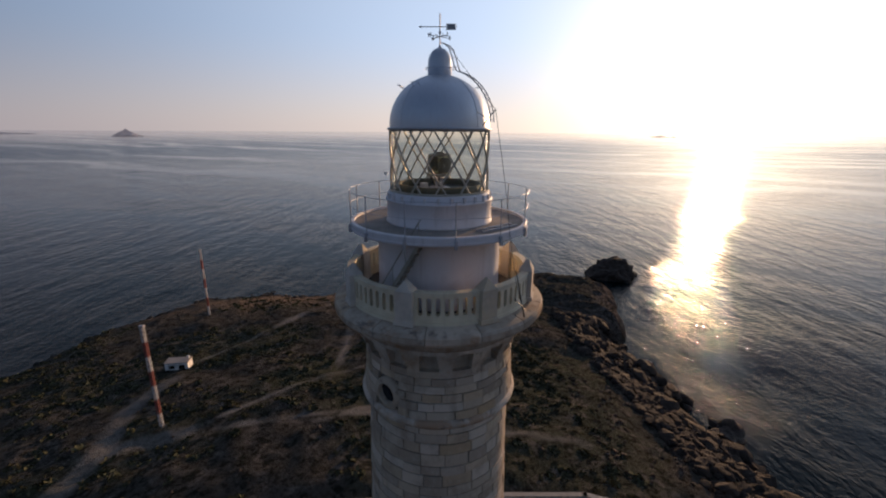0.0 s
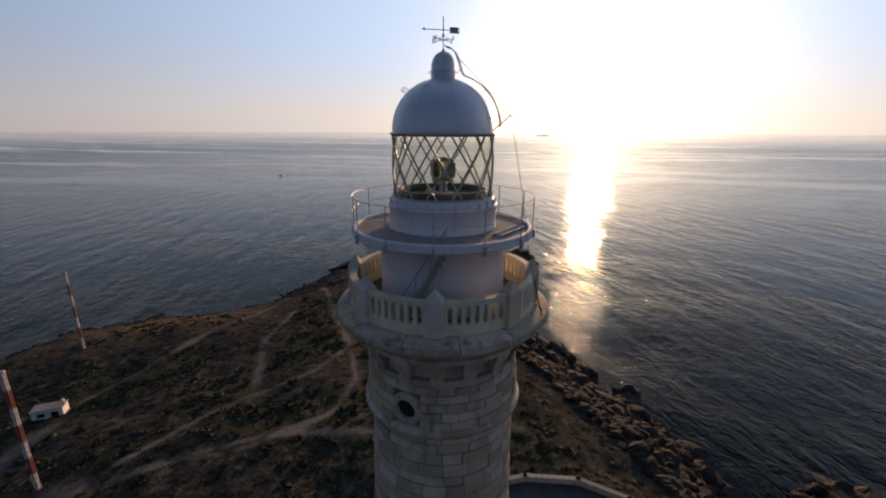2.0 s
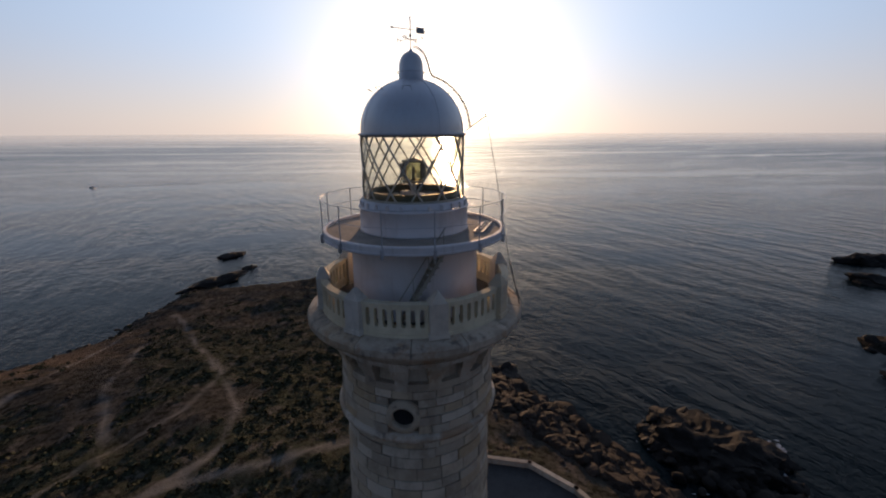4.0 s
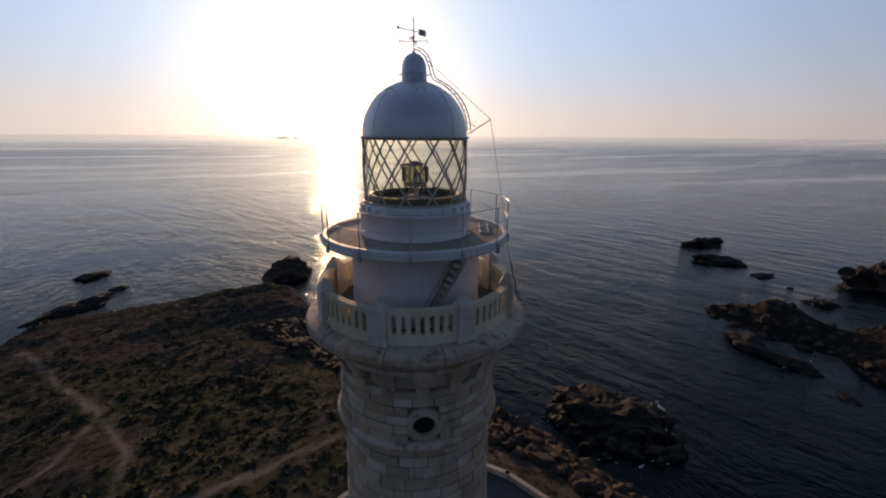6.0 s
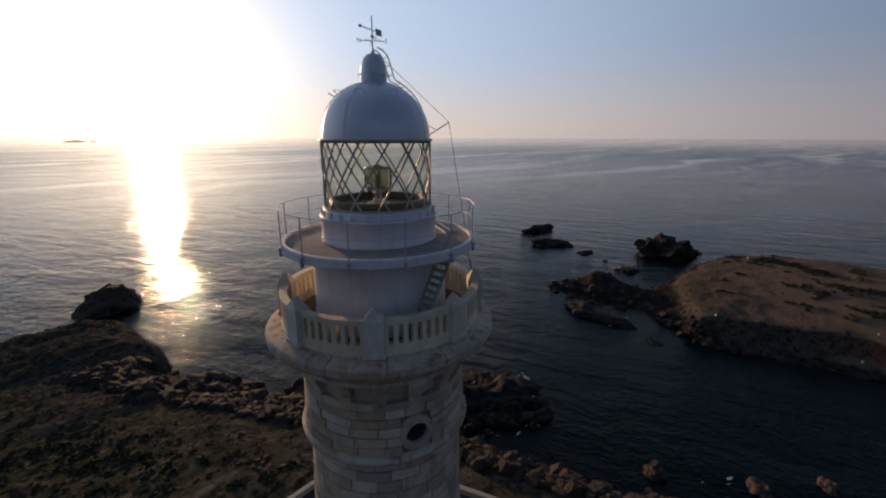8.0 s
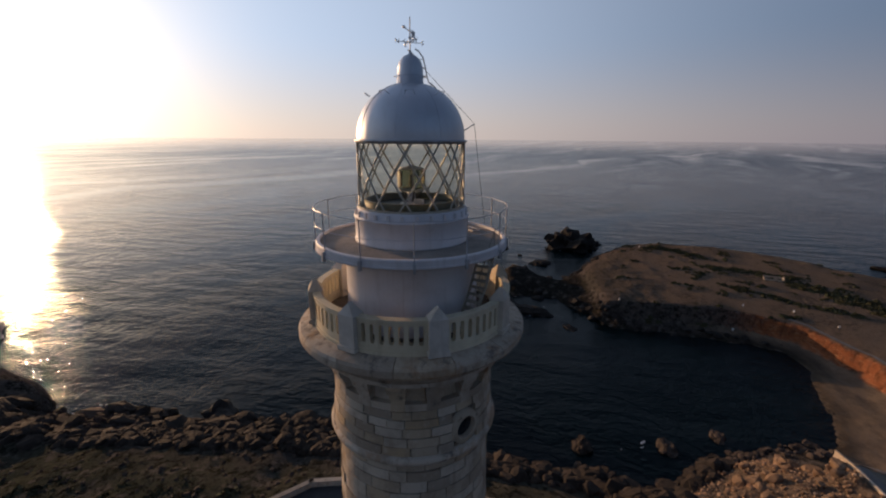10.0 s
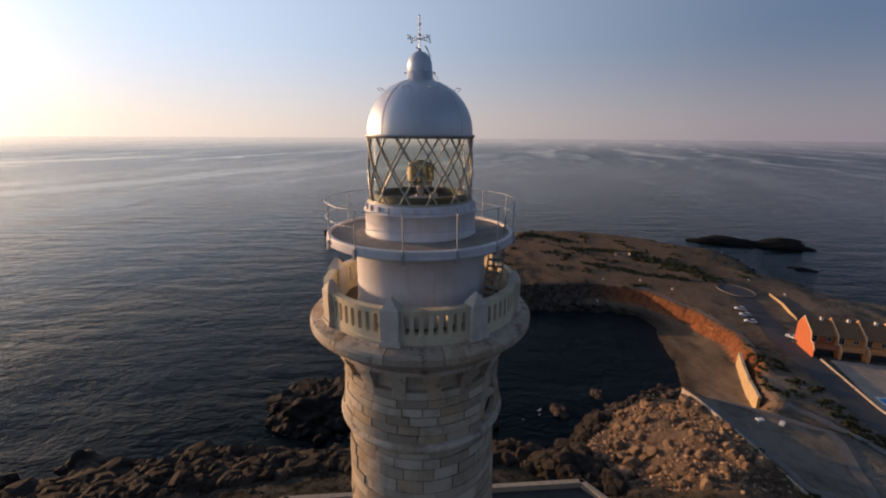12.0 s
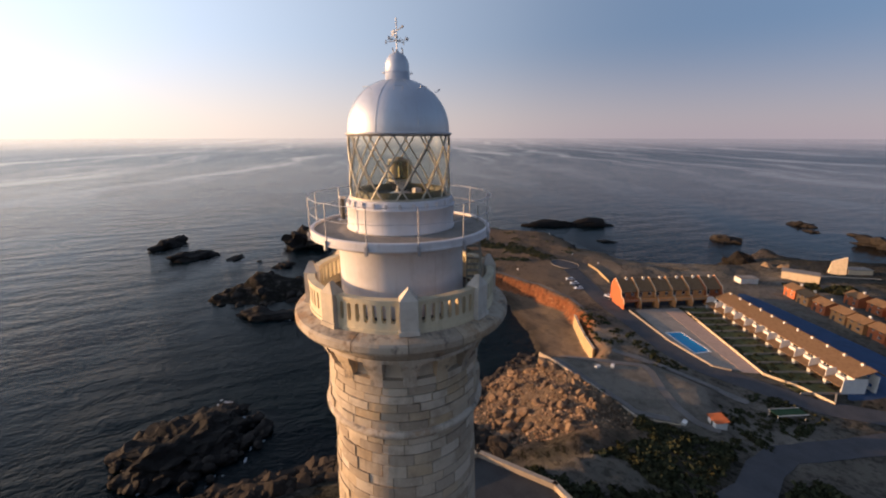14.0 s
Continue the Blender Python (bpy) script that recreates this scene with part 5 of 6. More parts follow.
joined_rocks("field_stones", [(x, y, h, brnd.uniform(0.2, 0.7)) for x, y, h, d in stones if brnd.random() < (0.75 if x > 32 else 0.03)], ROCK, "brown stones scattered over the scrubland", level=1)

# the rubble slope: the larger boulders one by one, the small ones together
RUBBLE = [(80, -80.5), (44, -80.5), (38, -74), (46, -52), (62, -42), (86, -46), (96, -70)]
rubble = scatter(9500, 38, 96, -82, -40, lambda x, y, h, d, u: (d > 0.3) & (inland(RUBBLE, x, y) > 0), 12)
meshes = []
for i in range(7):
    bm = small_rock(200 + i, 2)
    me = bpy.data.meshes.new("boulder")
    bm.to_mesh(me)
    bm.free()
    me.materials.append(BOULDER)
    meshes.append(me)
joined_rocks("rubble_foot", [(x, y, h + 0.05, brnd.uniform(0.3, 1.3)) for x, y, h, d in rubble[1900:2500] if d < 4], ROCK, "dark brown boulders at the foot of the rubble slope")
joined_rocks("rubble", [(x, y, h + 0.05, brnd.choice((0.12, 0.14, 0.18, 0.22, 0.3, 0.5)) * brnd.uniform(0.8, 1.3)) for x, y, h, d in rubble[420:2600] if d > 3.5], BOULDER, "loose orange rubble of broken stone", level=1)
for x, y, h, d in [q for q in rubble[:420] if q[3] > 3][:290]:
    r = brnd.choice((0.3, 0.35, 0.4, 0.5, 0.6, 0.8, 1.2, 1.9)) * brnd.uniform(0.8, 1.2)
    piece("boulder", meshes[brnd.randrange(7)], ground, pose(x, y, h + 0.15 * r, brnd.uniform(-30, 30), brnd.uniform(-30, 30), brnd.uniform(0, 360)) @ Matrix.Diagonal((r, r, r, 1)))


def bushes(name, spots, material, label, leaves=26, flat=0.7):
    """Low bushes, each a loose heap of small leaf blades. spots: x, y, z, radius."""
    r = np.random.RandomState(len(spots))
    n = len(spots)
    s = np.array(spots)
    d = r.normal(size=(n, leaves, 3))
    d[..., 2] = np.abs(d[..., 2]) * 0.75
    d /= np.linalg.norm(d, axis=2, keepdims=True)
    c = d * r.uniform(0.45, 1.05, (n, leaves, 1)) * s[:, None, 3:4] * np.array([1, 1, flat]) + s[:, None, :3]
    a = r.normal(size=(n, leaves, 3))
    a /= np.linalg.norm(a, axis=2, keepdims=True)
    b = np.cross(a, d + 0.3 * r.normal(size=d.shape))
    b /= np.linalg.norm(b, axis=2, keepdims=True) + 1e-9
    size = s[:, None, 3:4] * r.uniform(0.28, 0.52, (n, leaves, 1))
    quad = np.stack([c - a * size, c - b * size * 0.7, c + a * size, c + b * size * 0.7], 2).reshape(-1, 3)
    me = bpy.data.meshes.new(name)
    me.from_pydata(quad.tolist(), [], np.arange(len(quad)).reshape(-1, 4).tolist())
    me.materials.append(material)
    return tagged(new(name, me), label, "bushes", kind="stuff")


def scrubby(x, y, h, d, u):
    keep = (rough(x, y, 22, 41) * 1.4 + 0.35 + np.random.RandomState(3).uniform(-0.7, 0.5, x.shape)) > 0.15
    clear = np.ones(x.shape, bool)
    for p in FOOTPATHS:
        clear &= along(p, x, y) > 1.8
    for p in TRACKS:
        clear &= along(p, x, y) > 3.5
    return keep & clear & (d > 7) & (inland(TERRACE, x, y) < -2)


spots = scatter(26000, -140, 92, 18, 215, scrubby, 21)
bushes("scrub", [(x, y, h - 0.05, brnd.choice((0.3, 0.4, 0.55, 0.7, 0.9, 1.3))) for x, y, h, d in spots[:6200] if (y < 105 or brnd.random() < 0.45) and x < 30 + 8 * brnd.random()], SCRUB, "low dry dark scrub over the headland", 18, 0.28)
spots = scatter(16000, 170, 310, -200, -60, lambda x, y, h, d, u: (d > 8) & (np.exp(-(np.minimum(np.minimum(along([(242, -124), (236, -146), (212, -156), (195, -167), (178, -166)], x, y), along([(210, -116), (200, -127), (186, -140), (179, -154)], x, y) + 1.5), along([(290, -104), (272, -123)], x, y)) / 5.5) ** 2) + 0.5 * rough(x, y, 9, 91) + np.random.RandomState(4).uniform(-0.3, 0.2, x.shape) > 0.42), 22)
bushes("headland_scrub", [(x, y, h - 0.05, brnd.uniform(0.5, 1.5)) for x, y, h, d in spots[:1300]], SCRUB, "dark patches of scrub on the low headland")
spots = scatter(8600, -50, 60, -95, -38, lambda x, y, h, d, u: (u > 1.5) & (inland(TERRACE, x, y) < -1.5) & (along([(13, -72), (17, -88), (16, -104), (11, -126)], x, y) > 5.5) & (x + 0.55 * y < 14) & (inland([(46, -38), (31, -62), (19, -60), (27, -42)], x, y) < 1) & (inland([(78, -85), (62, -108), (30, -106), (26, -90), (44, -81)], x, y) < -1) & (inland(RUBBLE, x, y) < -0.5), 23)
bushes("slope_bushes", [(x, y, h - 0.1, brnd.uniform(0.5, 1.5)) for x, y, h, d in spots[:2900]], HEDGE, "dense dark green bushes on the slope below the terrace", 34)
spots = scatter(5200, 20, 112, -128, -98, lambda x, y, h, d, u: (along([(165, -170), (140, -160), (108, -143.4), (88, -136), (71.5, -130), (62, -126.6), (51, -125.6), (38, -129.4)], x, y) > 5.2) & (u > 1) & ((rough(x, y, 12, 71) > 0.15) | ((x > 76) & (rough(x, y, 9, 72) > -0.25))) & (inland([(79, -82), (71, -97), (58, -110), (42, -113), (34, -101), (34, -89)], x, y) < -1), 24)
bushes("roadside_bushes", [(x, y, h - 0.1, brnd.uniform(0.4, 1.1)) for x, y, h, d in spots[:420]], HEDGE, "patchy roadside bushes")

# ---------------------------------------------------------------- masts and hut on the scrubland


def mast(x, y, h, width, label):
    z0 = land_at(x, y)
    root = thing("mast", label, "mast", pose(x, y, z0 - 0.1), "red and white masts")
    n = 7
    for i in range(n):
        bm = bmesh.new()
        za, zb = h * i / n, h * (i + 1) / n
        w = width / 2
        for sx, sy in ((-w, -w), (w, -w), (w, w), (-w, w)):
            add_box(bm, sx - 0.07, sy - 0.07, za, sx + 0.07, sy + 0.07, zb)
        for k in range(3):
            a, b = za + (zb - za) * k / 3, za + (zb - za) * (k + 1) / 3
            for p, q in (((-w, -w), (w, -w)), ((w, -w), (w, w)), ((w, w), (-w, w)), ((-w, w), (-w, -w))):
                tube(bm, [(*p, a), (*q, b)], 0.05, 4)
                tube(bm, [(*q, a), (*p, b)], 0.05, 4)
        part("section", bm, MASTWHITE if i % 2 == n % 2 - 1 or i == n - 1 else MASTRED, root, "white band" if i % 2 == 0 else "red band")
    part("lamp", box(-0.5, -0.3, h, 0.5, 0.3, h + 0.35, 0.05), MASTWHITE, root, "small white lamp box")
    part("foot", box(-width, -width, -0.4, width, width, 0.3, 0.03), PAVED, root)
    return root


mast(-57.1, 61.9, 23.4, 0.5, "thick red and white banded mast on the scrubland")
mast(-86.0, 140.1, 26.8, 0.45, "slender red and white banded mast near the shore")

hut = thing("hut", "small whitewashed hut with a flat roof and dark openings", "hut", pose(-72.0, 94.2, land_at(-72, 94.2) - 0.2, 0, 0, 6) @ Matrix.Diagonal((0.85, 0.85, 0.85, 1)))
bm = bmesh.new()
add_box(bm, -3.6, -1.6, 0, -3.2, 2.0, 2.9)
add_box(bm, 3.2, -1.6, 0, 3.6, 2.0, 2.9)
add_box(bm, -3.198, 1.7, 0, 3.198, 2.0, 2.9)
for x0, x1 in ((-3.198, -2.5), (-0.6, 0.6), (2.5, 3.198)):
    add_box(bm, x0, -1.6, 0, x1, -1.25, 2.2)
add_box(bm, -3.198, -1.598, 2.2, 3.198, -1.252, 2.9)
add_box(bm, -2.498, -1.58, 0, -0.602, -1.3, 0.7)
part("wall", bm, PLASTER_WHITE, hut)
part("roof", box(-3.8, -1.85, 2.903, 3.8, 2.2, 3.12, 0.04), PAVED, hut)
part("chimney", box(2.6, 0.9, 3.1, 3.2, 1.5, 4.0, 0.04), PLASTER_WHITE, hut)

# ---------------------------------------------------------------- roads and yards
ROAD = [(162, -171), (156, -168), (140, -160.3), (108, -143.4), (88, -136.0), (71.5, -129.9), (62, -126.6), (51, -125.6), (38, -129.4), (24, -133.5), (12, -143), (-20, -170)]
drape("road", ROAD, 8.4, ROADMAT, 0.10, "dark asphalt road along the houses")
drape("road", [(13, -60), (13.5, -76), (17, -88), (18.5, -99), (15, -112), (10, -127), (2, -150)], 6.5, ROADMAT, 0.12, "narrow asphalt road curving down the slope")
drape("footway", [(78.5, -83.8), (71.4, -91.4), (64.4, -98.2), (59.0, -104.9), (55.0, -103.6), (47.3, -98.1), (40.2, -94.0), (34.5, -92.9), (29.5, -95)], 2.4, FOOTWAY, 0.22, "grey concrete footway across the waste ground", category="footway")
drape("footway", [(73, -108), (66, -111), (48, -115), (34, -117)], 3.2, FOOTWAY, 0.20, "grey track above the beach", category="footway")
drape("footway", [(171, -122), (164, -127), (140, -133.5), (117, -132.5), (101, -126.5)], 1.3, FOOTWAY, 0.12, "narrow pale path along the edge of the red cliff", category="footway")
drape("footway", [(77.5, -83.2), (60, -83.4), (44, -82.6), (38, -88)], 2.4, FOOTWAY, 0.10, "grey paved walk behind the yard wall", category="footway")
wall_along("yard_wall", [(78.5, -80.2), (74, -80.8), (56, -80.8), (42, -80)], 0.4, 10.0, 13.95, WALLSTONE, "low stone wall along the edge of the yard", coping=CORNICE)
wall_along("yard_wall", [(41.6, -80.3), (35, -87)], 0.45, 11.0, 13.4, WALLSTONE, "low stone wall at the end of the yard", coping=CORNICE)
wall_along("beach_wall", [(104.0, -122.1), (96, -116.5), (88.4, -111.5), (79.6, -106.6)], 0.8, 1.5, 8.2, OCHREWALL, "tall ochre retaining wall above the beach", coping=PLASTER_YELLOW)
bollards = thing("block", "white concrete block on the yard", "block", pose(64.7, -91.5, 12.55), "white concrete blocks")
part("body", box(-0.5, -0.9, 0, 0.5, 0.9, 0.7, 0.05), PLASTER_WHITE, bollards)
for x, y, a in ((62.7, -95.9, 30), (39.2, -82.9, -10), (35.4, -89.7, 15)):
    copy_thing(bollards, pose(x, y, 12.55, 0, 0, a))

# white marker posts and the foundations of a ruin on the low headland
marker = thing("marker_post", "short white-painted stone marker post on the headland", "post", pose(179.8, -57.2, land_at(179.8, -57.2) - 0.3), "white marker posts")
part("shaft", box(-0.28, -0.28, 0, 0.28, 0.28, 1.25, 0.05), PLASTER_WHITE, marker)
part("base", box(-0.42, -0.42, 0, 0.42, 0.42, 0.45, 0.04), PAVED, marker)
for x, y in ((171.5, -103.5), (181.5, -111), (177.5, -129.5), (163, -137.5), (172, -188), (228, -220), (288, -96), (150, -187)):
    copy_thing(marker, pose(x, y, land_at(x, y) - 0.3, 0, 0, (x * 37) % 90))
ruin = thing("ruin", "low roofless stone ruin among the scrub", "ruin", pose(225, -147, land_at(225, -147) - 0.3, 0, 0, 70))
for x0, y0, x1, y1, h in ((-4.5, -2.5, 4.5, -2.0, 1.7), (-4.5, 2.0, 4.5, 2.5, 1.2), (-4.5, -1.998, -4.0, 1.998, 2.1), (4.0, -1.998, 4.5, 1.998, 1.0)):
    part("wall", box(x0, y0, 0, x1, y1, h, 0.06), WALLSTONE, ruin)

# ---------------------------------------------------------------- houses


def wall_with_holes(x0, x1, z0, z1, y0, y1, holes):
    """A wall in the xz plane from y0 to y1, with holes (x0, x1, z0, z1)."""
    bm = bmesh.new()
    xs = sorted({x0, x1, *[h[0] for h in holes], *[h[1] for h in holes]})
    zs = sorted({z0, z1, *[h[2] for h in holes], *[h[3] for h in holes]})
    for a, b in zip(xs, xs[1:]):
        for c, d in zip(zs, zs[1:]):
            if not any(h[0] <= (a + b) / 2 <= h[1] and h[2] <= (c + d) / 2 <= h[3] for h in holes):
                add_box(bm, a, y0, c, b, y1, d)
    bmesh.ops.remove_doubles(bm, verts=bm.verts, dist=0.0005)
    dup = {}
    for f in list(bm.faces):
        key = tuple(round(v, 3) for v in f.calc_center_median())
        dup.setdefault(key, []).append(f)
    bmesh.ops.delete(bm, geom=[f for fs in dup.values() if len(fs) > 1 for f in fs], context="FACES_ONLY")
    return bm


def slope_roof(x0, x1, ya, za, yb, zb, t=0.18):
    """A tiled roof plane with thickness and raised rows of tiles."""
    bm = bmesh.new()
    n = 2 * max(2, int((x1 - x0) / 0.62))
    xs = [x0 + (x1 - x0) * i / n for i in range(n + 1)]
    top = [[bm.verts.new((x, y, z + t + 0.11 * (i % 2))) for y, z in ((ya, za), (yb, zb))] for i, x in enumerate(xs)]
    low = [[bm.verts.new((x, y, z)) for y, z in ((ya, za), (yb, zb))] for x in xs]
    for i in range(n):
        bm.faces.new((top[i][0], top[i + 1][0], top[i + 1][1], top[i][1]))
        bm.faces.new((low[i][0], low[i][1], low[i + 1][1], low[i + 1][0]))
        for k in (0, 1):
            bm.faces.new((low[i][k], low[i + 1][k], top[i + 1][k], top[i][k]))
    for i in (0, n):
        bm.faces.new((low[i][0], low[i][1], top[i][1], top[i][0]))
    bmesh.ops.recalc_face_normals(bm, faces=bm.faces)
    return bm


def window_in(parent, x0, x1, z0, z1, y):
    w = part("window", wall_with_holes(x0, x1, z0, z1, y, y + 0.08, [(x0 + 0.09, (x0 + x1) / 2 - 0.04, z0 + 0.09, z1 - 0.09), ((x0 + x1) / 2 + 0.04, x1 - 0.09, z0 + 0.09, z1 - 0.09)]), PLASTER_WHITE, parent, "white window frame with dark panes")
    part("pane", box(x0 + 0.05, y + 0.03, z0 + 0.05, x1 - 0.05, y + 0.05, z1 - 0.05), WINDOW, w)


def terrace_house(m, width, wall, roof_label, label, group, first_end=False, last_end=False):
    """A two-storey terraced house: local x along the row, y to the back, front towards -y."""
    root = thing("terraced_house", label, "house", m, group)
    d, g, u, r = 11.0, 2.7, 5.5, 8.2
    part("front_wall", wall_with_holes(0.2, width - 0.2, 0, g, 0, 0.3, [(0.9, width - 0.9, -0.01, 2.2)]), wall, root)
    part("garage_door", box(0.85, 1.9, 0, width - 0.85, 2.0, 2.25), CARDARK, root, "dark recessed garage opening")
    part("terrace_floor", box(0.2, 0.0, g + 0.003, width - 0.2, 2.8, g + 0.2), PAVED, root)
    part("terrace_parapet", box(0.2, 0.02, g + 0.203, width - 0.2, 0.2, g + 1.0, 0.03), wall, root)
    part("upper_wall", wall_with_holes(0.2, width - 0.2, g + 0.2, u, 2.8, 3.05, [(1.0, 2.6, g + 0.5, g + 2.3), (width - 2.8, width - 1.2, g + 0.9, g + 2.1)]), wall, root)
    window_in(root, 1.0, 2.6, g + 0.5, g + 2.3, 2.88)
    window_in(root, width - 2.8, width - 1.2, g + 0.9, g + 2.1, 2.88)
    part("rear_wall", wall_with_holes(0.2, width - 0.2, 0, u, d - 0.3, d, [(1.4, 2.8, 3.4, 4.8), (width - 2.8, width - 1.4, 3.4, 4.8)]), wall, root)
    part("roof", slope_roof(0.2, width - 0.2, 2.2, u - 0.4, 8.2, r), ROOFTILE, root, roof_label)
    part("rear_roof", slope_roof(0.2, width - 0.2, d + 0.4, u - 0.1, 8.24, r), ROOFTILE, root)
    for x, on in ((0.0, True), (width - 0.2, last_end)):
        if not on:
            continue
        bm = bmesh.new()
        prof = [(-1.6, 0), (-1.6, 2.2), (-0.2, g + 0.9), (1.3, g + 1.2), (2.0, u + 0.5), (3.0, u + 0.95), (8.2, r + 0.75), (d, u + 0.6), (d, 0)]
        a = [bm.verts.new((x + 0.003, y, zz)) for y, zz in prof]
        b = [bm.verts.new((x + 0.197, y, zz)) for y, zz in prof]
        bm.faces.new(a)
        bm.faces.new(list(reversed(b)))
        for i in range(len(prof)):
            j = (i + 1) % len(prof)
            bm.faces.new((a[i], b[i], b[j], a[j]))
        bmesh.ops.recalc_face_normals(bm, faces=bm.faces)
        gable = part("party_wall", bm, wall, root, "stepped gable wall")
        bm = bmesh.new()
        tube(bm, [(x + 0.1, y, zz + 0.04) for y, zz in prof[1:-1]], 0.17, 4)
        part("wall_cap", bm, PLASTER_YELLOW, gable, "pale coping")
    ch = part("chimney", box(width * 0.6, 7.6, r - 0.6, width * 0.6 + 0.9, 8.3, r + 0.9, 0.04), PLASTER_WHITE, root, "white chimney")
    part("chimney_cap", box(width * 0.6 - 0.1, 7.5, r + 0.905, width * 0.6 + 1.0, 8.4, r + 1.02, 0.02), ROOFTILE, ch)
    return root


def row_pose(ax, ay, bx, by, s, z0):
    """A place s metres along the line from a to b, x along the line."""
    a = math.atan2(by - ay, bx - ax)
    return pose(ax + s * math.cos(a), ay + s * math.sin(a), z0, 0, 0, math.degrees(a))


# the row that ends at the road: red end wall, brown fronts (front towards the pool)
A1, B1 = (97.6, -143.0), (79.0, -186.5)
L1 = math.hypot(B1[0] - A1[0], B1[1] - A1[1])
turn1 = math.degrees(math.atan2(B1[1] - A1[1], B1[0] - A1[0]))
for i in range(6):
    w = L1 / 6
    s = i * w
    x, y = A1[0] + (B1[0] - A1[0]) * s / L1, A1[1] + (B1[1] - A1[1]) * s / L1
    terrace_house(pose(x, y, 9.45, 0, 0, turn1) @ Matrix.Diagonal((1, 1, 1.28, 1)), w, PLASTER_OCHRE if 0 < i < 5 else PLASTER_RED, "brown clay roof tiles", "two-storey ochre terraced house with garage and tiled roof" if 0 < i < 5 else "orange-red end house of the terrace", "terraced houses above the pool", last_end=(i == 5))


def white_house(m, width, label, group, last=False):
    root = thing("terraced_house", label, "house", m, group)
    d, g, u = 10.5, 2.8, 5.4
    part("front_wall", wall_with_holes(0.15, width - 0.15, 0, u, 3.0, 3.25, [(0.7, 2.7, -0.01, 2.2), (3.2, 4.6, 0.9, 2.1), (1.2, 3.4, 3.2, 5.0)]), PLASTER_WHITE, root)
    part("glass_door", box(0.65, 3.12, 0, 2.75, 3.16, 2.25), WINDOW, root)
    window_in(root, 3.2, 4.6, 0.9, 2.1, 3.08)
    window_in(root, 1.2, 3.4, 3.2, 5.0, 3.08)
    part("porch_roof", slope_roof(0.2, width - 0.2, -1.0, 2.35, 2.99, 3.1, 0.15), ROOFTILE, root, "small tiled porch roof")
    part("porch_post", box(0.16, 0.05, 0, 0.5, 0.4, 2.34, 0.02), PLASTER_WHITE, root)
    part("porch_post", box(width - 0.5, 0.05, 0, width - 0.16, 0.4, 2.34, 0.02), PLASTER_WHITE, root)
    part("party_wall", box(0.0, -0.2, 0, 0.148, d, u - 0.02), PLASTER_WHITE, root, "white dividing wall")
    part("balcony", box(0.9, 2.1, 3.05, 3.7, 2.995, 4.0, 0.05), PLASTER_WHITE, root, "white rounded balcony")
    part("roof", slope_roof(0.0, width - 0.01, 2.5, u - 0.35, 9.0, 7.2), ROOFTILE, root, "brown clay roof tiles")
    part("rear_roof", slope_roof(0.0, width - 0.01, d + 1.6, u - 0.05, 9.04, 7.2), ROOFTILE, root)
    part("rear_wall", wall_with_holes(0.15, width - 0.15, 0, u, d - 0.25, d, [(1.0, 2.0, 0, 2.1), (3.0, 4.2, 1.0, 2.2), (1.6, 3.0, 3.5, 4.8)]), PLASTER_WHITE, root)
    ch = part("chimney", box(width * 0.3, 8.0, 5.9, width * 0.3 + 0.7, 8.7, 7.9, 0.03), PLASTER_WHITE, root)
    part("chimney_cap", box(width * 0.3 - 0.08, 7.92, 7.903, width * 0.3 + 0.78, 8.78, 8.02), ROOFTILE, ch)
    if last:
        part("party_wall", box(width - 0.15, -0.2, 0, width, 7.0, u - 0.6), PLASTER_WHITE, root)
    return root


# the long white row across the gardens (front towards the pool)
A2, B2 = (80.5, -176.0), (24.0, -146.5)
L2 = math.hypot(B2[0] - A2[0], B2[1] - A2[1])
turn2 = math.degrees(math.atan2(B2[1] - A2[1], B2[0] - A2[0]))
N2 = 11
for i in range(N2):
    w = L2 / N2
    x, y = A2[0] + (B2[0] - A2[0]) * i / N2, A2[1] + (B2[1] - A2[1]) * i / N2
    white_house(pose(x, y, 9.45, 0, 0, turn2), w, "white two-storey terraced house with brown tiled roof and porch", "long row of white terraced houses", last=(i == N2 - 1))
for i in range(N2 + 1):
    x, y = A2[0] + (B2[0] - A2[0]) * i / N2, A2[1] + (B2[1] - A2[1]) * i / N2
    n = Vector((math.sin(radians(turn2)), -math.cos(radians(turn2)), 0))
    wall_along("garden_wall", [(x + n.x * 0.3, y + n.y * 0.3), (x + n.x * 12, y + n.y * 12)], 0.14, 9.3, 10.25, PAVED, "low pale wall between two gardens")
na = Vector((math.sin(radians(turn2)), -math.cos(radians(turn2)), 0))
slab("lawn", [(A2[0] + na.x * 0.4, A2[1] + na.y * 0.4), (B2[0] + na.x * 0.4, B2[1] + na.y * 0.4), (B2[0] + na.x * 12.2, B2[1] + na.y * 12.2), (A2[0] + na.x * 12.2, A2[1] + na.y * 12.2)], 9.2, 9.56, LAWN, "strip of green back gardens", "lawn")
hedge = []
for i in range(220):
    s, q = brnd.uniform(0, 1), brnd.choice((brnd.uniform(11, 12), brnd.uniform(2, 12)))
    hedge.append((A2[0] + (B2[0] - A2[0]) * s + na.x * q, A2[1] + (B2[1] - A2[1]) * s + na.y * q, 9.55, brnd.uniform(0.3, 0.9)))
bushes("garden_hedges", hedge, HEDGE, "clipped hedges and shrubs in the gardens", 30)


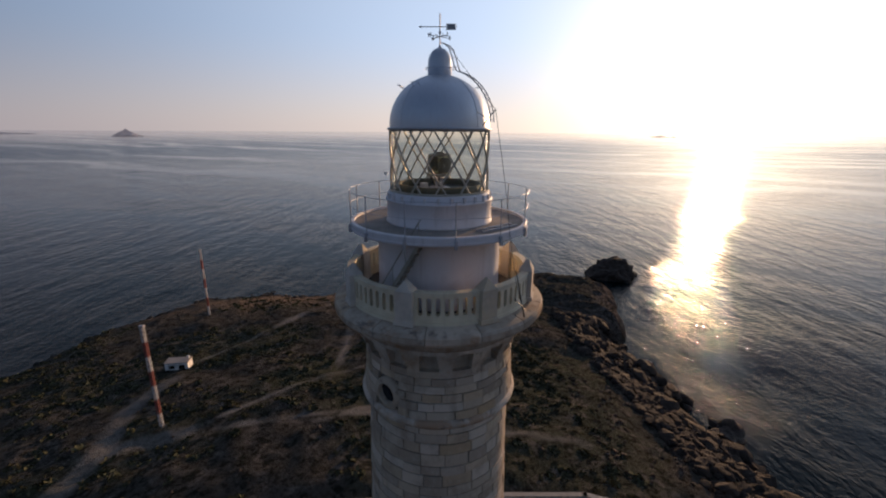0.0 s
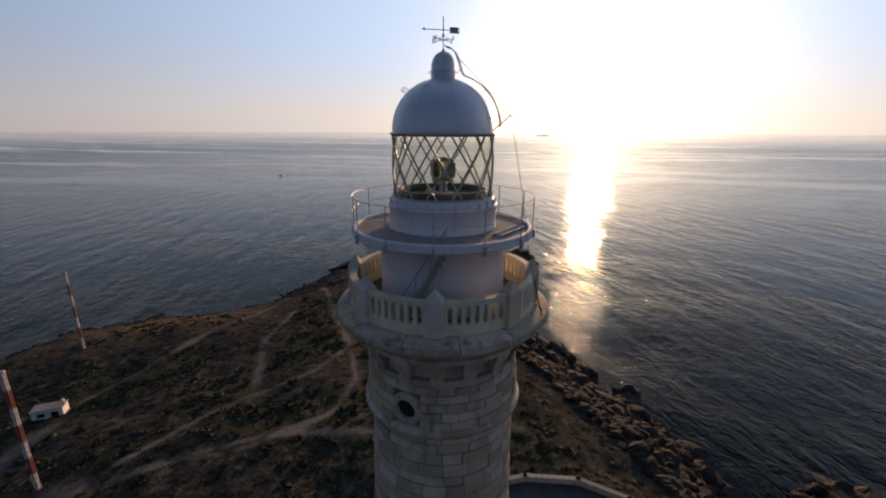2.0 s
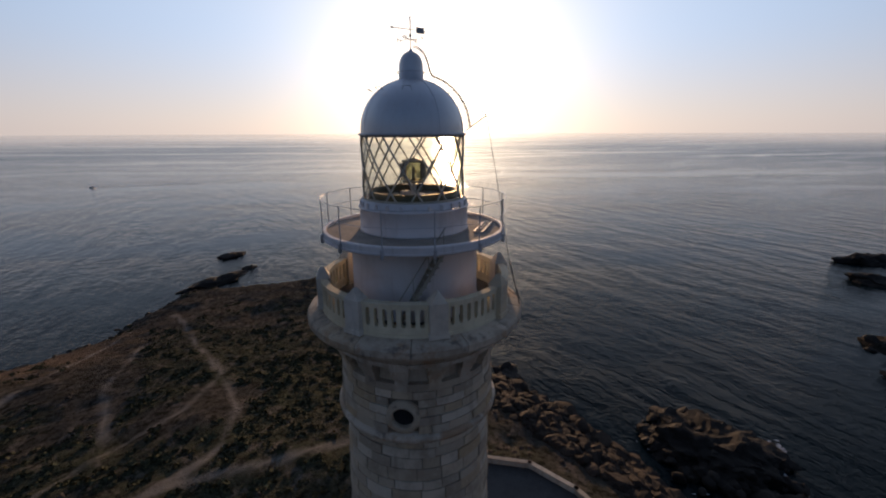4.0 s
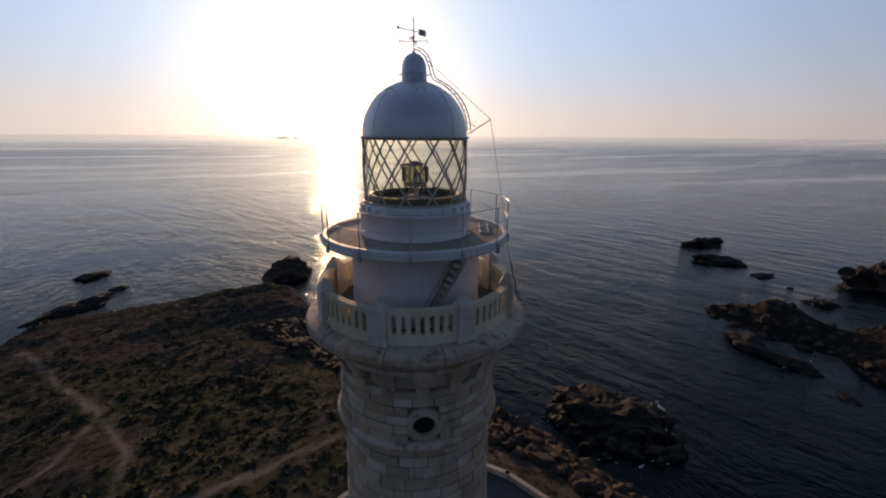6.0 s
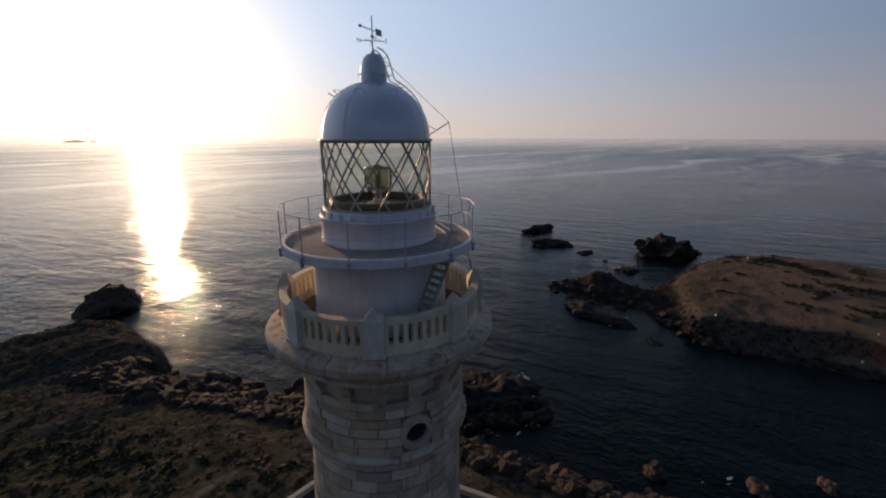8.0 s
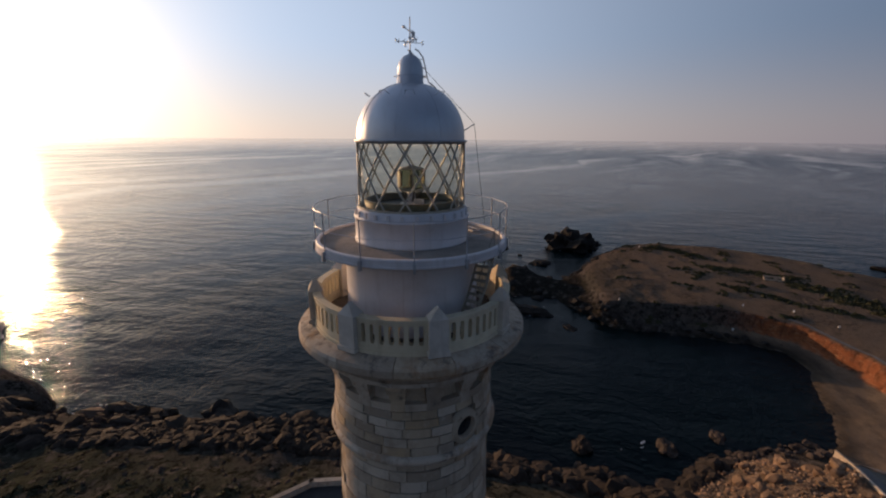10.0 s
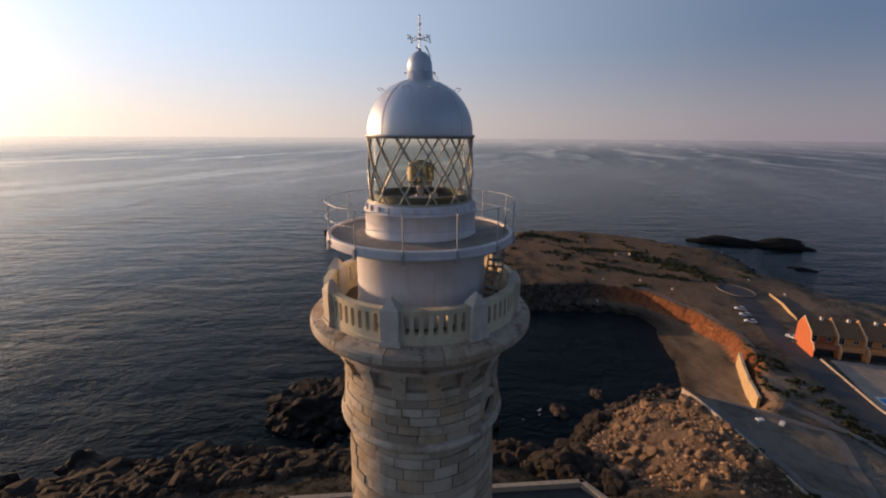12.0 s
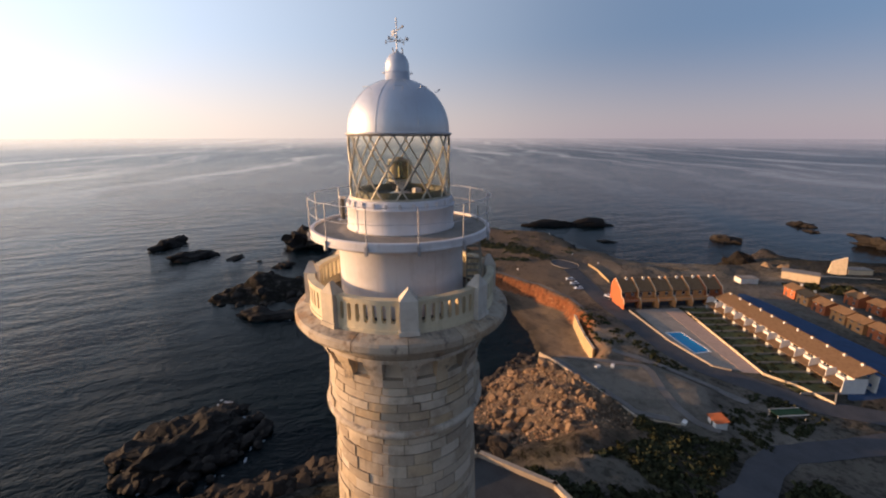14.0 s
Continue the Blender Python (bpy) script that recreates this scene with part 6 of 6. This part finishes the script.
def small_house(m, wx, wy, wall, label, group):
    root = thing("house", label, "house", m, group)
    h, r = 4.4, 5.8
    part("wall", wall_with_holes(0, wx, 0, h, 0, 0.3, [(1.0, 2.2, 0.0, 2.1), (wx - 2.6, wx - 1.2, 1.0, 2.2), (1.2, 2.4, 3.2, 4.4), (wx - 2.6, wx - 1.2, 3.2, 4.4)]), wall, root)
    part("rear_wall", box(0, wy - 0.3, 0, wx, wy, h), wall, root)
    for x in (0.0, wx - 0.3):
        bm = bmesh.new()
        prof = [(0.302, 0), (0.302, h), (wy / 2, r - 0.1), (wy - 0.302, h), (wy - 0.302, 0)]
        a = [bm.verts.new((x, y, zz)) for y, zz in prof]
        b = [bm.verts.new((x + 0.3, y, zz)) for y, zz in prof]
        bm.faces.new(a)
        bm.faces.new(list(reversed(b)))
        for i in range(5):
            bm.faces.new((a[i], b[i], b[(i + 1) % 5], a[(i + 1) % 5]))
        bmesh.ops.recalc_face_normals(bm, faces=bm.faces)
        part("gable_wall", bm, wall, root)
    window_in(root, wx - 2.6, wx - 1.2, 1.0, 2.2, 0.1)
    window_in(root, 1.2, 2.4, 3.2, 4.4, 0.1)
    window_in(root, wx - 2.6, wx - 1.2, 3.2, 4.4, 0.1)
    part("door", box(1.0, 0.1, 0, 2.2, 0.18, 2.1), DARKMETAL, root, "dark door")
    part("roof", slope_roof(-0.4, wx + 0.4, -0.6, h - 0.25, wy / 2 - 0.01, r), ROOFTILE, root, "brown clay roof tiles")
    part("rear_roof", slope_roof(-0.4, wx + 0.4, wy + 0.6, h - 0.25, wy / 2 + 0.01, r), ROOFTILE, root)
    part("chimney", box(wx * 0.55, wy * 0.6, h, wx * 0.55 + 0.8, wy * 0.6 + 0.7, r + 0.8, 0.03), PLASTER_WHITE, root, "white chimney")
    return root


hr = random.Random(8)
for x, y in ((73, -225), (66, -220), (58, -214.5), (50, -210), (43, -205), (36, -202), (29.5, -197), (22, -193), (14, -190), (5, -186)):
    small_house(pose(x, y, 9.45, 0, 0, turn2 + hr.uniform(-3, 3)), 6.6, 6.6, hr.choice((PLASTER_RED, PLASTER_RED, PLASTER_OCHRE)), "red-brown detached house with a tiled gable roof", "red houses behind the white row")
for x, y in ((55, -237), (46, -233), (38.5, -228), (30, -224), (21, -220), (11, -216)):
    small_house(pose(x, y, 9.45, 0, 0, turn2 + hr.uniform(-4, 4)), 6.8, 6.8, PLASTER_RED, "dark red house with a tiled gable roof", "far row of red houses")

slab("blue_court", [(84, -210), (78, -189), (26.5, -159.5), (22, -145), (14, -150), (6, -176), (30, -189), (70, -206)], 9.2, 9.53, BLUEPAVE, "blue-painted paved court between the house rows", "court")
slab("pool_terrace", [(94, -147), (83.5, -172), (44, -136), (46.5, -133), (50.5, -129.8), (68.5, -133.6)], 9.2, 9.54, PAVED, "pale paved terrace round the pool", "terrace")
slab("pink_walk", [(86.5, -157), (83, -163.5), (40.5, -139.0), (44, -134.0)], 9.3, 9.60, PINKPAVE, "pinkish paved walk beside the pool", "walk")
wall_along("pool_wall", [(94, -143.5), (68.4, -132.8), (50.5, -128.9), (46.3, -131.6)], 0.3, 9.2, 10.2, PAVED, "pale wall between the road and the pool terrace")
wall_along("garden_boundary_wall", [(82.4, -164.4), (40.2, -138.2), (31, -139.8), (22.6, -138.6), (24.4, -144.6)], 0.3, 9.2, 10.2, PLASTER_YELLOW, "sunlit ochre garden wall along the road")
POOL = [(73.5, -138.4), (71.0, -144.0), (56.8, -138.8), (58.6, -132.6)]
pool = thing("swimming_pool", "rectangular blue swimming pool with a pale rim", "pool", kind="")
slab("water_surface", POOL, 9.40, 9.56, POOLWATER, "", parent=pool)
for (ax, ay), (bx, by) in zip(POOL, POOL[1:] + POOL[:1]):
    l = math.hypot(bx - ax, by - ay)
    part("rim", box(-0.2, -0.25, 9.4, l + 0.2, 0.25, 9.63, 0.03, pose(ax, ay, 0, 0, 0, math.degrees(math.atan2(by - ay, bx - ax)))), PLASTER_WHITE, pool)

shed = thing("shed", "small cream shed with an orange tiled roof", "shed", pose(31.6, -97.2, land_at(31.6, -97.2) - 0.2, 0, 0, 150) @ Matrix.Diagonal((0.78, 0.78, 0.78, 1)))
bm = wall_with_holes(-2.2, 2.2, 0, 2.6, -1.8, -1.5, [(-0.6, 0.5, -0.01, 2.0)])
add_box(bm, -2.2, -1.498, 0, -1.9, 1.8, 2.6)
add_box(bm, 1.9, -1.498, 0, 2.2, 1.8, 2.6)
add_box(bm, -1.898, 1.5, 0, 1.898, 1.8, 2.6)
part("wall", bm, PLASTER_WHITE, shed)
part("door", box(-0.6, -1.7, 0, 0.5, -1.62, 2.0), DARKMETAL, shed)
part("roof", slope_roof(-2.5, 2.5, -2.2, 2.62, 2.2, 3.3), PLASTER_RED, shed)

# the old fort on the far headland
def fort_box(ax, ay, bx, by, depth, h, bevel=0.1, z0=-2):
    """A block whose front runs from a to b."""
    l = math.hypot(bx - ax, by - ay)
    return box(0, min(depth, 0), z0, l, max(depth, 0), h, bevel, pose(ax, ay, 9.0, 0, 0, math.degrees(math.atan2(by - ay, bx - ax))))


fort = thing("old_fort", "sunlit pale stone fort with a leaning tower on the far headland", "fort")
part("hall", fort_box(85, -250, 71, -256, 7, 4.6), PLASTER_YELLOW, fort)
part("hall_roof", fort_box(85.3, -249.7, 70.7, -256.0, 7.6, 5.0, 0.05, 4.61), PAVED, fort)
bm = bmesh.new()
v = [bm.verts.new(p) for p in ((71, -286, 7), (78, -282, 7), (76, -278, 7), (69, -282, 7), (71.5, -285, 20), (76.5, -282, 17), (75.5, -279.5, 17), (70.5, -282.5, 20))]
for f in ((3, 2, 1, 0), (4, 5, 6, 7), (0, 1, 5, 4), (1, 2, 6, 5), (2, 3, 7, 6), (3, 0, 4, 7)):
    bm.faces.new([v[i] for i in f])
part("wedge_tower", bm, PLASTER_YELLOW, fort, "pale wedge-shaped tower")
part("side_building", fort_box(69, -283, 62.5, -293, 6, 4.6), PLASTER_YELLOW, fort)
part("side_roof", fort_box(69.3, -282.6, 62.2, -293.4, 6.4, 4.9, 0.05, 4.61), PAVED, fort)
part("outer_wall", fort_box(80, -262, 58, -288, -0.8, 2.4, 0.05), WALLSTONE, fort)
annex = thing("white_annex", "low white building with a flat roof on the shore", "building", pose(90.6, -222.5, 9.3, 0, 0, -118))
part("wall", wall_with_holes(0, 9, 0, 2.9, 0, 0.3, [(1.2, 2.4, 0.9, 2.2), (4.0, 5.0, -0.01, 2.1), (6.4, 7.6, 0.9, 2.2)]), PLASTER_WHITE, annex)
part("core", box(0.05, 0.302, 0, 8.95, 5.0, 2.89), PLASTER_WHITE, annex)
part("roof", box(-0.2, -0.2, 2.903, 9.2, 5.2, 3.1, 0.04), PAVED, annex)
sea_rock(95, -268, 12, 9, 13, 30, 41, "sunlit brown knoll on the far headland", 4, KNOLL)
sea_rock(112, -276, 12, 8, 12, 10, 42, "dark rock beside the knoll on the far headland", 4)
fort_trees = scatter(900, 52, 92, -262, -236, lambda x, y, h, d, u: (d > 3) & (inland([(86, -242), (72, -250), (60, -262), (54, -252), (70, -240)], x, y) > 0), 31)
bushes("fort_bushes", [(x, y, h, brnd.uniform(0.8, 2.0)) for x, y, h, d in fort_trees[:70]], HEDGE, "dark bushes in front of the old fort", 40, 0.9)

# ---------------------------------------------------------------- cars and street furniture


def car(m, paint, label):
    root = thing("car", label, "car", m, "parked cars")
    bm = bmesh.new()
    prof = [(-2.1, 0.35), (-2.15, 0.75), (-1.95, 0.95), (-1.2, 1.0), (1.05, 0.98), (2.0, 0.85), (2.12, 0.6), (2.1, 0.35)]
    a = [bm.verts.new((x, -0.85, zz)) for x, zz in prof]
    b = [bm.verts.new((x, 0.85, zz)) for x, zz in prof]
    bm.faces.new(a)
    bm.faces.new(list(reversed(b)))
    for i in range(len(prof)):
        bm.faces.new((a[i], b[i], b[(i + 1) % len(prof)], a[(i + 1) % len(prof)]))
    bmesh.ops.recalc_face_normals(bm, faces=bm.faces)
    bmesh.ops.bevel(bm, geom=list(bm.edges), offset=0.06, segments=2, affect="EDGES")
    part("body", bm, paint, root)
    bm = bmesh.new()
    v = [bm.verts.new(p) for p in ((-1.75, -0.78, 0.96), (0.95, -0.78, 0.96), (0.95, 0.78, 0.96), (-1.75, 0.78, 0.96), (-1.35, -0.62, 1.45), (0.25, -0.62, 1.45), (0.25, 0.62, 1.45), (-1.35, 0.62, 1.45))]
    for f in ((4, 5, 6, 7), (0, 1, 5, 4), (1, 2, 6, 5), (2, 3, 7, 6), (3, 0, 4, 7)):
        bm.faces.new([v[i] for i in f])
    part("windows", bm, WINDOW, root, "dark glass cabin")
    part("roof", box(-1.3, -0.6, 1.452, 0.2, 0.6, 1.49, 0.015), paint, root)
    for x in (-1.35, 1.3):
        for y in (-0.86, 0.70):
            bm = bmesh.new()
            bmesh.ops.create_cone(bm, segments=16, radius1=0.32, radius2=0.32, depth=0.18, cap_ends=True, matrix=pose(x, y + 0.08, 0.32, 90))
            wheel = part("wheel", bm, RUBBER, root)
            bm = bmesh.new()
            bmesh.ops.create_cone(bm, segments=12, radius1=0.18, radius2=0.18, depth=0.2, cap_ends=True, matrix=pose(x, y + 0.08, 0.32, 90))
            part("rim", bm, STEEL, wheel)
    return root


def on_ground(x, y, turn, add=0.12):
    return pose(x, y, land_at(x, y) + add, 0, 0, turn)


car(on_ground(137, -151.6, 60), CARWHITE, "white car parked beside the road")
car(on_ground(131, -148.6, 60), CARWHITE, "white car parked between two others")
car(on_ground(124.5, -145.0, 60), CARWHITE, "white car parked at the end of the bay")
car(on_ground(128, -147.0, 62), CARDARK, "dark car parked among white ones")
car(on_ground(109.5, -148.6, 25, 0.1), CARWHITE, "white car beside the red end house")
car(on_ground(105.8, -147.2, 25, 0.1), CARDARK, "dark car beside the red end house")


# the roundabout, the sunlit wall beside it and the canopy by the road
bm = bmesh.new()
ring = [Vector((158 + 8.5 * math.cos(i * math.pi / 16), -168 + 6.5 * math.sin(i * math.pi / 16), 0)) for i in range(32)]
loop_z = max(land_at(p.x, p.y) for p in ring)
top = [bm.verts.new((p.x, p.y, loop_z + 0.18)) for p in ring]
foot = [bm.verts.new((p.x, p.y, loop_z - 1.6)) for p in ring]
bm.faces.new(top)
for i in range(32):
    bm.faces.new((foot[i], foot[(i + 1) % 32], top[(i + 1) % 32], top[i]))
kerb_ring = tube(bmesh.new(), [(158 + 8.9 * math.cos(i * math.pi / 24), -168 + 6.9 * math.sin(i * math.pi / 24), loop_z + 0.10) for i in range(48)], 0.36, 5, True)
tagged(part("kerb", kerb_ring, FOOTWAY), "pale kerb round the parking loop", "kerb", kind="structure")
tagged(part("parking_loop", bm, ROADMAT), "dark asphalt parking loop at the end of the road", "car park", kind="structure")
wall_along("roadside_wall", [(151, -180), (139, -175), (124, -166)], 0.4, 7.5, 10.3, OCHREWALL, "sunlit ochre wall along the road")
canopy = thing("canopy", "green canvas canopy with white edges beside the road", "canopy", pose(25.5, -118.5, land_at(25.5, -118.5), 0, 0, 66))
part("cloth", box(-4.2, -1.4, 2.3, 4.2, 1.4, 2.42, 0.03), TARP, canopy)
for y in (-1.5, 1.41):
    part("edge", box(-4.3, y, 2.25, 4.3, y + 0.09, 2.5), PLASTER_WHITE, canopy, "white edge")
for x in (-4.0, 4.0):
    for y in (-1.3, 1.3):
        part("post", tube(bmesh.new(), [(x, y, -0.3), (x, y, 2.31)], 0.05, 6), STEEL, canopy)


# scraps of foam where the swell meets the rocks
foam_rnd = random.Random(5)
bm = bmesh.new()
for cx, cy, spread, n in ((102, 20, 16, 16), (80, -46, 12, 8), (187, -8, 16, 10), (318, -54, 20, 8), (110, 216, 14, 8), (17, 247, 19, 10), (86, 172, 11, 7), (74, 116, 9, 7), (93.5, 33, 3.2, 20), (116.4, 24, 2.6, 14), (98, 36, 3.0, 12), (77, 55, 2.6, 14), (73, 73, 3.0, 12), (91, 28, 2.2, 10), (120.5, 12, 3.0, 9), (178, -16, 4.0, 10)):
    for i in range(n):
        a = foam_rnd.uniform(0, 2 * math.pi)
        r = spread * (foam_rnd.uniform(0.85, 1.12) if spread > 5 else foam_rnd.uniform(0.0, 1.2))
        x, y, s = cx + r * math.cos(a), cy + r * math.sin(a), foam_rnd.uniform(0.08, 0.42)
        turn, flat = a + 1.57 + foam_rnd.uniform(-0.5, 0.5), foam_rnd.uniform(1.5, 4.0)
        ring = []
        for j in range(7):
            b = 2 * math.pi * j / 7
            u, v = s * flat * math.cos(b) * foam_rnd.uniform(0.6, 1.2), s * math.sin(b) * foam_rnd.uniform(0.5, 1.2)
            ring.append(bm.verts.new((x + u * math.cos(turn) - v * math.sin(turn), y + u * math.sin(turn) + v * math.cos(turn), 0.12)))
        bm.faces.new(ring)
tagged(part("shore_foam", bm, FOAM), "small scraps of white foam round the rocks", "foam", kind="stuff")
